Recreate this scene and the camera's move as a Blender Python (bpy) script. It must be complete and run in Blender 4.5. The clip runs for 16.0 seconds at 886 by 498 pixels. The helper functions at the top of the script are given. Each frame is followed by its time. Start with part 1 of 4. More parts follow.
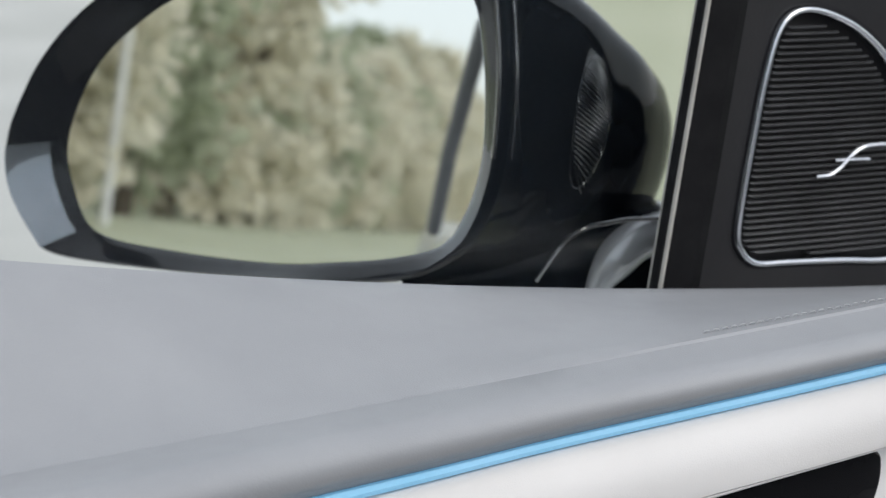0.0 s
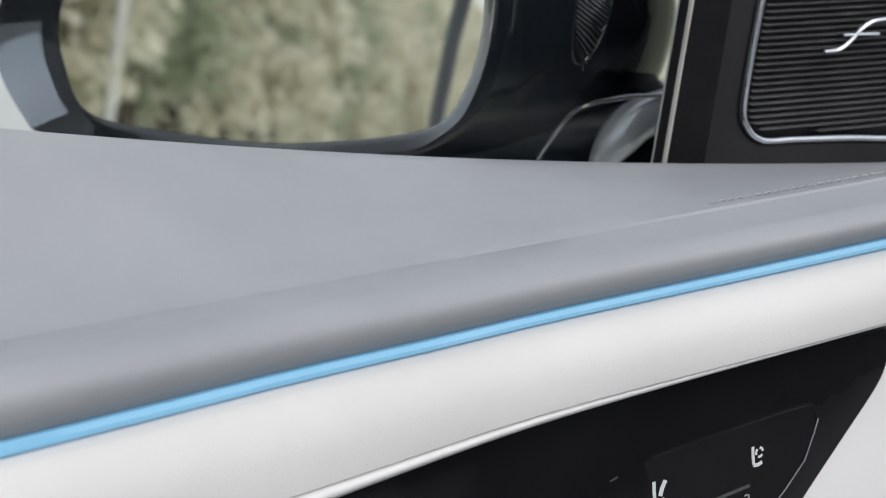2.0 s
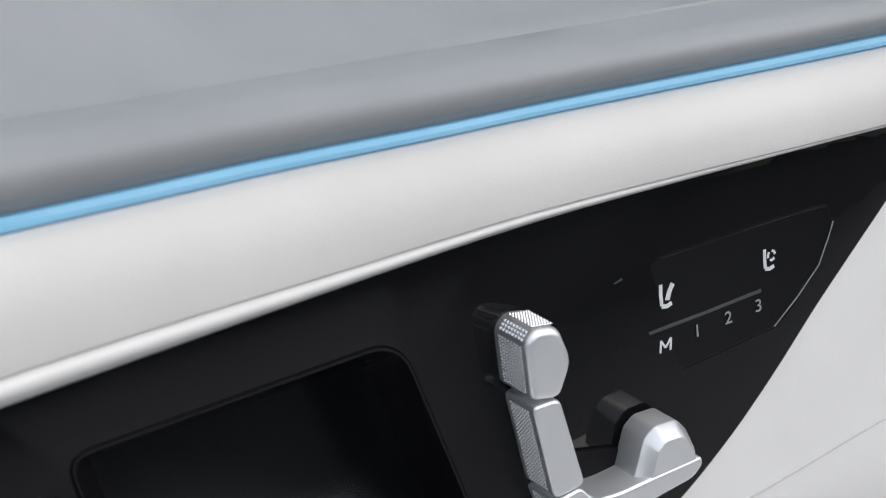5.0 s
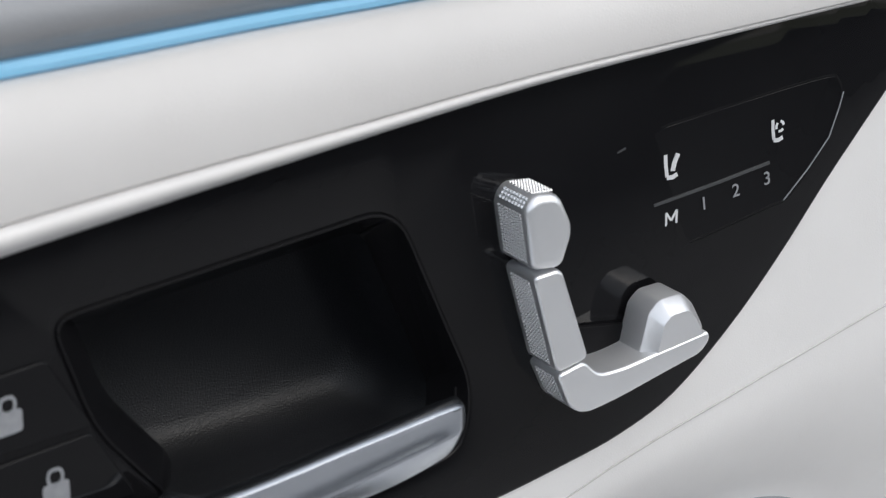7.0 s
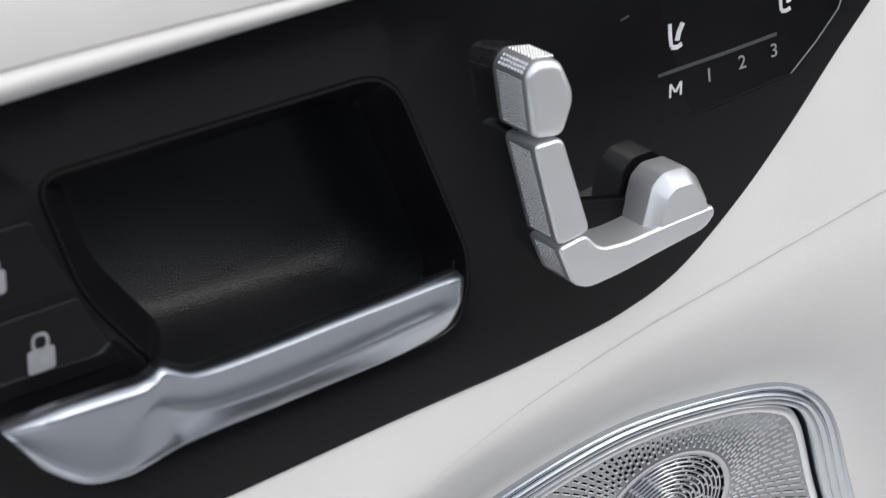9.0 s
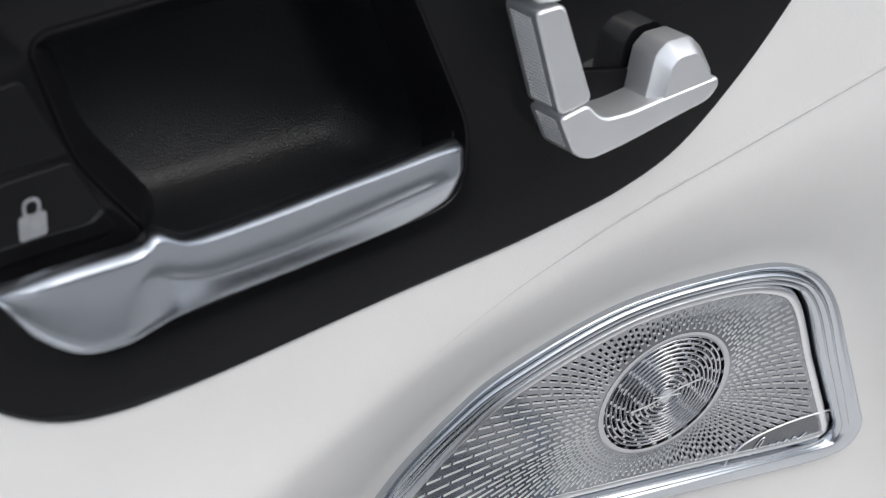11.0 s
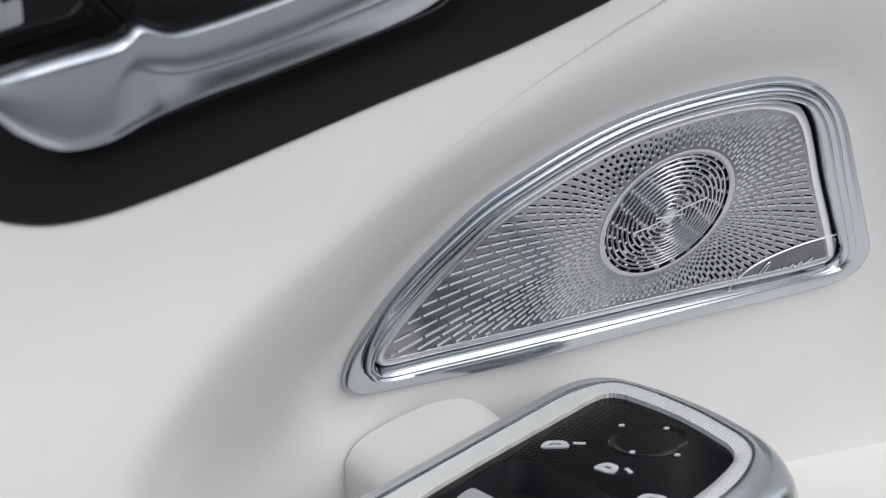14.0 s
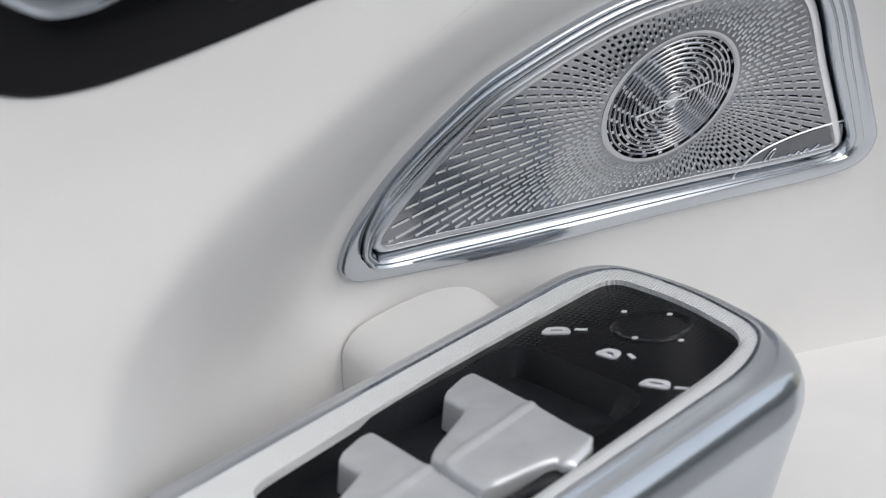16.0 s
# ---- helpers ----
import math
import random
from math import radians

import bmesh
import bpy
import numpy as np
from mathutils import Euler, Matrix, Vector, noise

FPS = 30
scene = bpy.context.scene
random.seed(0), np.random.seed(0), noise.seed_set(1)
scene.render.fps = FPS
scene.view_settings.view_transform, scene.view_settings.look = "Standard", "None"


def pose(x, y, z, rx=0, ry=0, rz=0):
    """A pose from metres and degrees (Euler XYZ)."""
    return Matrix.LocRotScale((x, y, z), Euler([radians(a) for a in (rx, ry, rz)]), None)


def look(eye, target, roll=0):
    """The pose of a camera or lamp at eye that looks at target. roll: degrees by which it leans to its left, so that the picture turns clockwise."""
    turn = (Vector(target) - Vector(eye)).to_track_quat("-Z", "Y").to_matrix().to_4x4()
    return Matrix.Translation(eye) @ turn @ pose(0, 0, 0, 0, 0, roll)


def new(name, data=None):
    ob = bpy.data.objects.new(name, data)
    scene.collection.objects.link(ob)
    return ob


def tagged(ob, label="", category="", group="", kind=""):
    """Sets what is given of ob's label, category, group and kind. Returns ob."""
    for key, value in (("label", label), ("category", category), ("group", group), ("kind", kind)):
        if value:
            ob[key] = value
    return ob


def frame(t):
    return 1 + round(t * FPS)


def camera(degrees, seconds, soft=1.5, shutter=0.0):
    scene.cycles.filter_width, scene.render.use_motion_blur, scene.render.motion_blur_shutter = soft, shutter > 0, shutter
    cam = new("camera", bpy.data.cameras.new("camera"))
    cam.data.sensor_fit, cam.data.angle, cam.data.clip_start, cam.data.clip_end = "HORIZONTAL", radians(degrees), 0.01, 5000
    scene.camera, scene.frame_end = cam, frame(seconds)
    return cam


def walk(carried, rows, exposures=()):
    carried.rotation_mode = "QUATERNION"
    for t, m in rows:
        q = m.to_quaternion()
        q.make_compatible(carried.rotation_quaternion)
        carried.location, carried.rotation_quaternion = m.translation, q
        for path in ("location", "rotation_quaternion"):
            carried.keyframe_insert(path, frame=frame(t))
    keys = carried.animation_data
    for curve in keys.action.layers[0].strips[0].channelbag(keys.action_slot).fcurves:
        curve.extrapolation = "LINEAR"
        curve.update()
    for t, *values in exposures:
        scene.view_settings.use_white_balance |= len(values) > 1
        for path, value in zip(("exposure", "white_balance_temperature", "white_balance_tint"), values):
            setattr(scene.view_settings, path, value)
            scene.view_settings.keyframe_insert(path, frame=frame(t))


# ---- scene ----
cam = camera(22.0, 16.0, soft=1.1)
cam.data.dof.use_dof = True
cam.data.dof.focus_distance = 0.80
cam.data.dof.aperture_fstop = 19.0

PATH = [
    (0.0, pose(-0.4069, -0.6272, 1.1204, 77.368, -1.058, -30.739)),
    (0.5, pose(-0.4045, -0.6241, 1.1155, 76.899, -1.040, -30.718)),
    (1.0, pose(-0.4019, -0.6211, 1.1099, 76.352, -1.012, -30.702)),
    (1.5, pose(-0.3991, -0.6175, 1.1047, 75.818, -0.975, -30.686)),
    (2.0, pose(-0.3960, -0.6136, 1.0995, 75.240, -0.932, -30.671)),
    (2.5, pose(-0.3928, -0.6098, 1.0944, 74.669, -0.915, -30.647)),
    (3.0, pose(-0.3898, -0.6054, 1.0890, 74.081, -0.898, -30.653)),
    (3.5, pose(-0.3864, -0.6011, 1.0834, 73.540, -0.858, -30.635)),
    (4.0, pose(-0.3827, -0.5974, 1.0766, 73.017, -0.755, -30.590)),
    (4.5, pose(-0.3787, -0.5944, 1.0694, 72.598, -0.629, -30.509)),
    (5.0, pose(-0.3748, -0.5920, 1.0615, 72.224, -0.478, -30.399)),
    (5.5, pose(-0.3712, -0.5901, 1.0532, 71.889, -0.322, -30.277)),
    (6.0, pose(-0.3678, -0.5886, 1.0451, 71.586, -0.181, -30.161)),
    (6.5, pose(-0.3649, -0.5874, 1.0375, 71.310, -0.075, -30.070)),
    (7.0, pose(-0.3628, -0.5862, 1.0301, 71.000, -0.000, -30.000)),
    (7.5, pose(-0.3607, -0.5847, 1.0233, 70.694, 0.048, -29.946)),
    (8.0, pose(-0.3591, -0.5828, 1.0165, 70.350, 0.040, -29.922)),
    (8.5, pose(-0.3576, -0.5802, 1.0098, 69.969, 0.035, -29.923)),
    (9.0, pose(-0.3560, -0.5771, 1.0025, 69.541, -0.007, -29.947)),
    (9.5, pose(-0.3554, -0.5744, 0.9963, 69.103, -0.070, -30.033)),
    (10.0, pose(-0.3558, -0.5717, 0.9910, 68.636, -0.092, -30.173)),
    (10.5, pose(-0.3565, -0.5689, 0.9863, 68.147, -0.084, -30.346)),
    (11.0, pose(-0.3571, -0.5659, 0.9817, 67.640, -0.057, -30.532)),
    (11.5, pose(-0.3572, -0.5629, 0.9768, 67.121, -0.021, -30.709)),
    (12.0, pose(-0.3564, -0.5595, 0.9713, 66.598, 0.004, -30.821)),
    (12.5, pose(-0.3548, -0.5560, 0.9653, 66.134, 0.012, -30.880)),
    (13.0, pose(-0.3532, -0.5535, 0.9593, 65.661, 0.034, -30.896)),
    (13.5, pose(-0.3516, -0.5519, 0.9541, 65.231, 0.073, -30.893)),
    (14.0, pose(-0.3502, -0.5505, 0.9489, 64.742, 0.128, -30.887)),
    (14.5, pose(-0.3488, -0.5489, 0.9445, 64.266, 0.180, -30.893)),
    (15.0, pose(-0.3474, -0.5468, 0.9398, 63.751, 0.232, -30.909)),
    (15.5, pose(-0.3459, -0.5448, 0.9353, 63.266, 0.260, -30.914)),
    (16.0, pose(-0.3444, -0.5431, 0.9305, 62.774, 0.293, -30.906)),
]
walk(cam, PATH, exposures=[(0.0, 0.52, 6450, 8), (2.5, 0.48, 6450, 8), (6.0, 0.42, 6450, 8), (9.0, 0.52, 6500, 8), (12.0, 0.44, 6500, 8), (16.0, 0.30, 6500, 8)])

# ---- light: bright overcast daylight with a soft high sun ----
SUN_ELEV, SUN_AZ = 48.0, -68.0
world = bpy.data.worlds.new("world")
scene.world = world
world.use_nodes = True
_wn = world.node_tree
_sky = _wn.nodes.new("ShaderNodeTexSky")
_sky.sky_type = "NISHITA"
_sky.sun_disc = False
_sky.sun_elevation = radians(SUN_ELEV)
_sky.sun_rotation = radians(90 - SUN_AZ)
_sky.air_density, _sky.dust_density, _sky.ozone_density = 1.0, 3.0, 1.0
# thin bright cloud over the clear sky
_cloud = _wn.nodes.new("ShaderNodeMix")
_cloud.data_type = "RGBA"
_cloud.inputs[0].default_value = 0.6
_cloud.inputs[7].default_value = (7.0, 7.1, 7.3, 1)
_wn.links.new(_sky.outputs["Color"], _cloud.inputs[6])
_wn.links.new(_cloud.outputs[2], _wn.nodes["Background"].inputs["Color"])
_wn.nodes["Background"].inputs["Strength"].default_value = 0.132
_sl = bpy.data.lights.new("sun", "SUN")
_sl.energy, _sl.angle, _sl.color = 0.65, radians(50), (1.0, 0.97, 0.93)
sun = new("sun", _sl)
_az, _el = radians(SUN_AZ), radians(SUN_ELEV)
sun.matrix_world = look(Vector((math.cos(_az) * math.cos(_el), math.sin(_az) * math.cos(_el), math.sin(_el))) * 5, (0, 0, 0))


# ---- materials ----
def material(name, color, rough=0.5, metal=0.0, coat=0.0, spec=0.5):
    m = bpy.data.materials.new(name)
    m.use_nodes = True
    b = m.node_tree.nodes["Principled BSDF"]
    b.inputs["Base Color"].default_value = (*color, 1)
    b.inputs["Roughness"].default_value = rough
    b.inputs["Metallic"].default_value = metal
    b.inputs["Coat Weight"].default_value = coat
    b.inputs["Coat Roughness"].default_value = 0.03
    b.inputs["Specular IOR Level"].default_value = spec
    return m


def coords(m):
    return m.node_tree.nodes.new("ShaderNodeTexCoord").outputs["Object"]


def node(m, kind, **values):
    n = m.node_tree.nodes.new(kind)
    for k, v in values.items():
        n.inputs[k.replace("_", " ")].default_value = v
    return n


def vary(m, color_a, color_b, scale, rough_a=None, rough_b=None, detail=4.0):
    """Slow mottling of colour and gloss."""
    t = m.node_tree
    n = node(m, "ShaderNodeTexNoise", Scale=scale, Detail=detail)
    t.links.new(coords(m), n.inputs["Vector"])
    r = t.nodes.new("ShaderNodeValToRGB")
    r.color_ramp.elements[0].position, r.color_ramp.elements[1].position = 0.32, 0.68
    r.color_ramp.elements[0].color, r.color_ramp.elements[1].color = (*color_a, 1), (*color_b, 1)
    t.links.new(n.outputs["Fac"], r.inputs["Fac"])
    t.links.new(r.outputs["Color"], t.nodes["Principled BSDF"].inputs["Base Color"])
    if rough_a is not None:
        g = node(m, "ShaderNodeMapRange", To_Min=rough_a, To_Max=rough_b)
        n2 = node(m, "ShaderNodeTexNoise", Scale=scale * 7.3, Detail=3.0)
        t.links.new(coords(m), n2.inputs["Vector"])
        t.links.new(n2.outputs["Fac"], g.inputs["Value"])
        t.links.new(g.outputs["Result"], t.nodes["Principled BSDF"].inputs["Roughness"])
    return m


def relief(m, tex, output, strength, distance):
    """Fine relief from a texture node."""
    t = m.node_tree
    if "Vector" in tex.inputs and not tex.inputs["Vector"].is_linked:
        t.links.new(coords(m), tex.inputs["Vector"])
    b = node(m, "ShaderNodeBump", Strength=strength, Distance=distance)
    t.links.new(tex.outputs[output], b.inputs["Height"])
    p = t.nodes["Principled BSDF"]
    if p.inputs["Normal"].is_linked:
        t.links.new(p.inputs["Normal"].links[0].from_socket, b.inputs["Normal"])
    t.links.new(b.outputs["Normal"], p.inputs["Normal"])
    return m


def leather(name, a, b, rough, strength=0.25, cell=900.0):
    m = material(name, a, rough)
    vary(m, a, b, 14.0, rough - 0.05, rough + 0.07)
    v = node(m, "ShaderNodeTexVoronoi", Scale=cell)
    v.feature = "DISTANCE_TO_EDGE"
    relief(m, v, "Distance", strength, 0.0004)
    relief(m, node(m, "ShaderNodeTexNoise", Scale=60.0, Detail=3.0), "Fac", 0.12, 0.002)
    return m


WHITE_LEATHER = leather("white_leather", (0.74, 0.735, 0.73), (0.79, 0.785, 0.78), 0.5, 0.14)
# Warmer white, darkened in colour to offset the strong light on the band.
BAND_LEATHER = leather("dimmed_leather", (0.60, 0.588, 0.580), (0.65, 0.638, 0.630), 0.5, 0.2)
GREY_LEATHER = leather("grey_leather", (0.262, 0.271, 0.288), (0.292, 0.301, 0.318), 0.48)
BLACK_GRAIN = leather("black_grained_plastic", (0.013, 0.013, 0.015), (0.019, 0.019, 0.021), 0.55, 0.5, 700.0)
PIANO = vary(material("piano_black", (0.006, 0.006, 0.007), 0.08, 0, 0.0, 0.20), (0.006, 0.006, 0.007), (0.008, 0.008, 0.009), 20.0, 0.02, 0.05)
POCKET = leather("pocket_plastic", (0.012, 0.013, 0.015), (0.016, 0.017, 0.020), 0.36, 0.5, 1100.0)
GLOSS_BLACK = vary(material("gloss_black_paint", (0.004, 0.005, 0.007), 0.06, 0, 0.0, 0.1), (0.004, 0.006, 0.009), (0.007, 0.009, 0.013), 10.0, 0.05, 0.1)
POD_BLACK = vary(material("satin_black", (0.005, 0.005, 0.006), 0.12, 0, 0.0, 0.12), (0.004, 0.004, 0.005), (0.007, 0.007, 0.008), 30.0, 0.13, 0.2)
RUBBER = vary(material("black_rubber", (0.006, 0.006, 0.007), 0.6), (0.004, 0.004, 0.005), (0.008, 0.008, 0.009), 80.0, 0.5, 0.7)
CHROME = vary(material("bright_chrome", (0.68, 0.70, 0.74), 0.12, 1.0), (0.66, 0.68, 0.72), (0.71, 0.73, 0.77), 30.0, 0.09, 0.17)
SATIN = vary(material("satin_silver", (0.86, 0.87, 0.89), 0.3, 0.75), (0.83, 0.84, 0.86), (0.88, 0.89, 0.91), 40.0, 0.27, 0.35)
HANDLE_METAL = vary(material("satin_chrome", (0.47, 0.50, 0.55), 0.26, 1.0), (0.45, 0.48, 0.53), (0.50, 0.53, 0.58), 18.0)
ROCKER = vary(material("silver_paint", (0.68, 0.69, 0.71), 0.4, 0.5), (0.64, 0.65, 0.67), (0.72, 0.73, 0.75), 90.0)
POD_CHROME = vary(material("soft_chrome", (0.54, 0.57, 0.61), 0.2, 1.0), (0.52, 0.55, 0.59), (0.57, 0.60, 0.64), 25.0)
# Paler than the band: the highlight on its rolled edge, put into the colour.
ROLL_EDGE = vary(material("lit_roll_satin", (0.68, 0.67, 0.665), 0.3), (0.66, 0.65, 0.645), (0.71, 0.70, 0.695), 30.0, 0.26, 0.36)
DARK_STEEL = vary(material("dark_badge_metal", (0.16, 0.165, 0.18), 0.22, 1.0), (0.14, 0.145, 0.16), (0.19, 0.195, 0.21), 60.0)
# Lighter copy of the grille metal, for sky light on its rolled edge.
RING_METAL = vary(material("brightened_rim_metal", (0.78, 0.79, 0.81), 0.3, 1.0), (0.75, 0.76, 0.78), (0.82, 0.83, 0.85), 60.0, 0.26, 0.36)
TURNED = vary(material("turned_metal", (0.52, 0.53, 0.56), 0.20, 1.0), (0.50, 0.51, 0.54), (0.55, 0.56, 0.59), 60.0, 0.17, 0.24)
PLATE_METAL = vary(material("brushed_metal", (0.30, 0.31, 0.335), 0.18, 1.0), (0.28, 0.29, 0.315), (0.33, 0.34, 0.365), 60.0, 0.15, 0.22)
# Near-white slot walls: the light they would catch is put into the colour.
SLOT_WALL = vary(material("lit_slot_wall", (0.90, 0.91, 0.93), 0.5, 0.1), (0.88, 0.89, 0.91), (0.94, 0.95, 0.97), 90.0)
DARK = material("speaker_cloth", (0.006, 0.006, 0.007), 0.8)
PRINT = vary(material("white_print", (0.66, 0.67, 0.69), 0.5), (0.60, 0.61, 0.63), (0.70, 0.71, 0.73), 300.0)
LOCK_PRINT = vary(material("grey_print", (0.27, 0.28, 0.30), 0.5), (0.24, 0.25, 0.27), (0.30, 0.31, 0.33), 300.0)
LINE = material("grey_line", (0.06, 0.062, 0.066), 0.35)
JOINT = vary(material("leather_joint", (0.54, 0.535, 0.53), 0.6), (0.50, 0.495, 0.49), (0.58, 0.575, 0.57), 200.0)
THREAD = vary(material("grey_thread", (0.33, 0.34, 0.35), 0.7), (0.29, 0.30, 0.31), (0.37, 0.38, 0.39), 500.0)
for _m in (BLACK_GRAIN, RUBBER):
    _m.node_tree.nodes["Principled BSDF"].inputs["Specular IOR Level"].default_value = 0.25
POCKET.node_tree.nodes["Principled BSDF"].inputs["Specular IOR Level"].default_value = 0.35
RIM_BLACK = vary(material("glossy_black_plastic", (0.005, 0.006, 0.008), 0.06, 0, 0.0, 0.3), (0.004, 0.005, 0.007), (0.007, 0.008, 0.010), 30.0)
SLAT = vary(material("black_slat", (0.16, 0.16, 0.165), 0.25, 0.8), (0.14, 0.14, 0.145), (0.18, 0.18, 0.185), 50.0)
RUBBER.node_tree.nodes["Principled BSDF"].inputs["Specular IOR Level"].default_value = 0.12
MIRROR = material("mirror_glass", (0.86, 0.88, 0.88), 0.0, 1.0)

GLASS = material("window_glass", (0.97, 0.99, 0.98), 0.0)
GLASS.node_tree.nodes["Principled BSDF"].inputs["Transmission Weight"].default_value = 1.0
GLASS.node_tree.nodes["Principled BSDF"].inputs["IOR"].default_value = 1.22

BLUE = vary(material("light_strip", (0.24, 0.50, 0.70), 0.35), (0.22, 0.48, 0.68), (0.27, 0.52, 0.72), 25.0)
_b = BLUE.node_tree.nodes["Principled BSDF"]
_b.inputs["Emission Color"].default_value = (0.22, 0.62, 1.0, 1)
_b.inputs["Emission Strength"].default_value = 0.12


# ---- building helpers ----
def link(name, bm, mats, parent=None, label="", angle=38.0):
    """One mesh object out of a bmesh, smooth but for its sharp edges."""
    bmesh.ops.remove_doubles(bm, verts=bm.verts, dist=1e-6)
    bmesh.ops.recalc_face_normals(bm, faces=bm.faces)
    for f in bm.faces:
        f.smooth = True
    for e in bm.edges:
        if len(e.link_faces) == 2 and e.calc_face_angle(0) > radians(angle):
            e.smooth = False
    me = bpy.data.meshes.new(name)
    bm.to_mesh(me)
    bm.free()
    for m in mats if isinstance(mats, (list, tuple)) else [mats]:
        me.materials.append(m)
    ob = new(name, me)
    if parent:
        ob.parent = parent
    if label:
        tagged(ob, label)
    return ob


def part(name, bm, mat, parent, label="", angle=38.0):
    return link(name, bm, mat, parent, label, angle)


def thing(name, label, category, group="", at=(0, 0, 0)):
    ob = new(name)
    ob.empty_display_size = 0.02
    ob.location = at
    return tagged(ob, label, category, group)


def spline(points, n, closed=False):
    """A smooth curve through control points, sampled n times a span."""
    pts = [Vector(p) for p in points]
    out, m = [], len(pts)
    for i in range(m if closed else m - 1):
        if closed:
            p0, p1, p2, p3 = pts[i - 1], pts[i], pts[(i + 1) % m], pts[(i + 2) % m]
        else:
            p0, p1, p2, p3 = pts[max(i - 1, 0)], pts[i], pts[i + 1], pts[min(i + 2, m - 1)]
        for k in range(n):
            t = k / n
            out.append(0.5 * (2 * p1 + (p2 - p0) * t + (2 * p0 - 5 * p1 + 4 * p2 - p3) * t * t + (3 * p1 - p0 - 3 * p2 + p3) * t ** 3))
    if not closed:
        out.append(pts[-1])
    return out


def rounded(points, radius, n=5):
    """A closed polygon with rounded corners; radius: one or a list."""
    pts, out, m = [Vector(p) for p in points], [], len(points)
    for i in range(m):
        r = radius[i] if isinstance(radius, (list, tuple)) else radius
        p, a, b = pts[i], pts[i - 1] - pts[i], pts[(i + 1) % m] - pts[i]
        r = min(r, a.length * 0.49, b.length * 0.49)
        s, e = p + a.normalized() * r, p + b.normalized() * r
        for k in range(n + 1):
            t = k / n
            out.append((1 - t) ** 2 * s + 2 * t * (1 - t) * p + t * t * e)
    return out


def area(loop):
    return 0.5 * sum(a.x * b.y - b.x * a.y for a, b in zip(loop, loop[1:] + loop[:1]))


def inset(loop, d):
    """The 2D loop moved inwards by d."""
    s, m, out = (1 if area(loop) > 0 else -1), len(loop), []
    for i in range(m):
        a, b = loop[i] - loop[i - 1], loop[(i + 1) % m] - loop[i]
        if a.length < 1e-9 or b.length < 1e-9:
            a = b = loop[(i + 1) % m] - loop[i - 1]
        a, b = a.normalized(), b.normalized()
        na, nb = Vector((-a.y, a.x)) * s, Vector((-b.y, b.x)) * s
        v = na + nb
        v = v / max(v.length_squared / 2, 0.5) if v.length > 1e-6 else na
        out.append(loop[i] + v * d)
    return out


def loft(bm, loops, closed=True, cap_start=False, cap_end=False, mat=0):
    rows = [[bm.verts.new(p) for p in loop] for loop in loops]
    m = len(rows[0])
    for r0, r1 in zip(rows, rows[1:]):
        for i in range(m if closed else m - 1):
            j = (i + 1) % m
            f = bm.faces.new((r0[i], r0[j], r1[j], r1[i]))
            f.material_index = mat
    if cap_start:
        bm.faces.new(rows[0]).material_index = mat
    if cap_end:
        bm.faces.new(rows[-1][::-1]).material_index = mat
    return bm


def slab(loop, place, low, high, bevel, steps=3, bottom=True, bm=None, top=True):
    """A plate with a rounded top edge: 2D loop, place(u, v, w) -> world."""
    bm = bm or bmesh.new()
    rows = [(0.0, low)]
    for k in range(steps + 1):
        a = math.pi / 2 * k / steps
        rows.append((bevel * (1 - math.cos(a)), high - bevel + bevel * math.sin(a) if high > low else high + bevel - bevel * math.sin(a)))
    rows.append((bevel * 1.25, high))
    loft(bm, [[place(p.x, p.y, w) for p in (inset(loop, d) if d else loop)] for d, w in rows], cap_start=bottom, cap_end=top)
    return bm


def ring(outer, place, profile):
    """A moulding along a closed 2D loop; profile: (inset, height) pairs."""
    return loft(bmesh.new(), [[place(p.x, p.y, w) for p in inset(outer, d)] for d, w in profile])


def tube(points, radius, n=8, closed=False, taper=None, bm=None):
    bm = bm or bmesh.new()
    pts, loops = [Vector(p) for p in points], []
    for i, p in enumerate(pts):
        a = pts[(i + 1) % len(pts)] if closed or i + 1 < len(pts) else p
        b = pts[i - 1] if closed or i else p
        d = (a - b).normalized()
        u = d.orthogonal().normalized() if abs(d.z) > 0.95 else d.cross(Vector((0, 0, 1))).normalized()
        v, r = d.cross(u), radius if taper is None else taper[i]
        loops.append([p + (u * math.cos(t) + v * math.sin(t)) * r for t in (2 * math.pi * k / n for k in range(n))])
    if closed:
        loops.append(loops[0])
    return loft(bm, loops, cap_start=not closed, cap_end=not closed)


def smoothstep(t):
    t = min(max(t, 0.0), 1.0)
    return t * t * (3 - 2 * t)


def plan(x, z, y):
    return Vector((x, y, z))


def ray_radius(loop, a):
    d, best = Vector((math.cos(a), math.sin(a))), 0.0
    for p, q in zip(loop, loop[1:] + loop[:1]):
        e = q - p
        den = d.x * e.y - d.y * e.x
        if abs(den) > 1e-12:
            t, s = (p.x * e.y - p.y * e.x) / den, (p.x * d.y - p.y * d.x) / den
            if t > 0 and -1e-9 <= s <= 1 + 1e-9:
                best = max(best, t)
    return best

# ---- the door: long mouldings follow these curves along x ----
def panel_y(x):
    return -0.095 * (math.sqrt(x * x + 0.0009) - x)


def lift(x):
    """How far the mouldings rise where the panel swells rearwards, to keep their place in the camera's view."""
    return 0.0119 * (math.sqrt(x * x + 0.0009) - x)


def lip_z(x):
    return 0.8490 + 0.0889 * x - 0.023 * x * x + 0.72 * lift(x)


def strip_top_z(x):
    return 0.8862 + 0.0428 * x + 0.046 * x * x - 0.0018 * smoothstep((x + 0.11) / 0.1) + lift(x)


def strip_low_z(x):
    return 0.8817 + 0.0442 * x + 0.038 * x * x - 0.0016 * smoothstep((x + 0.11) / 0.1) + lift(x)


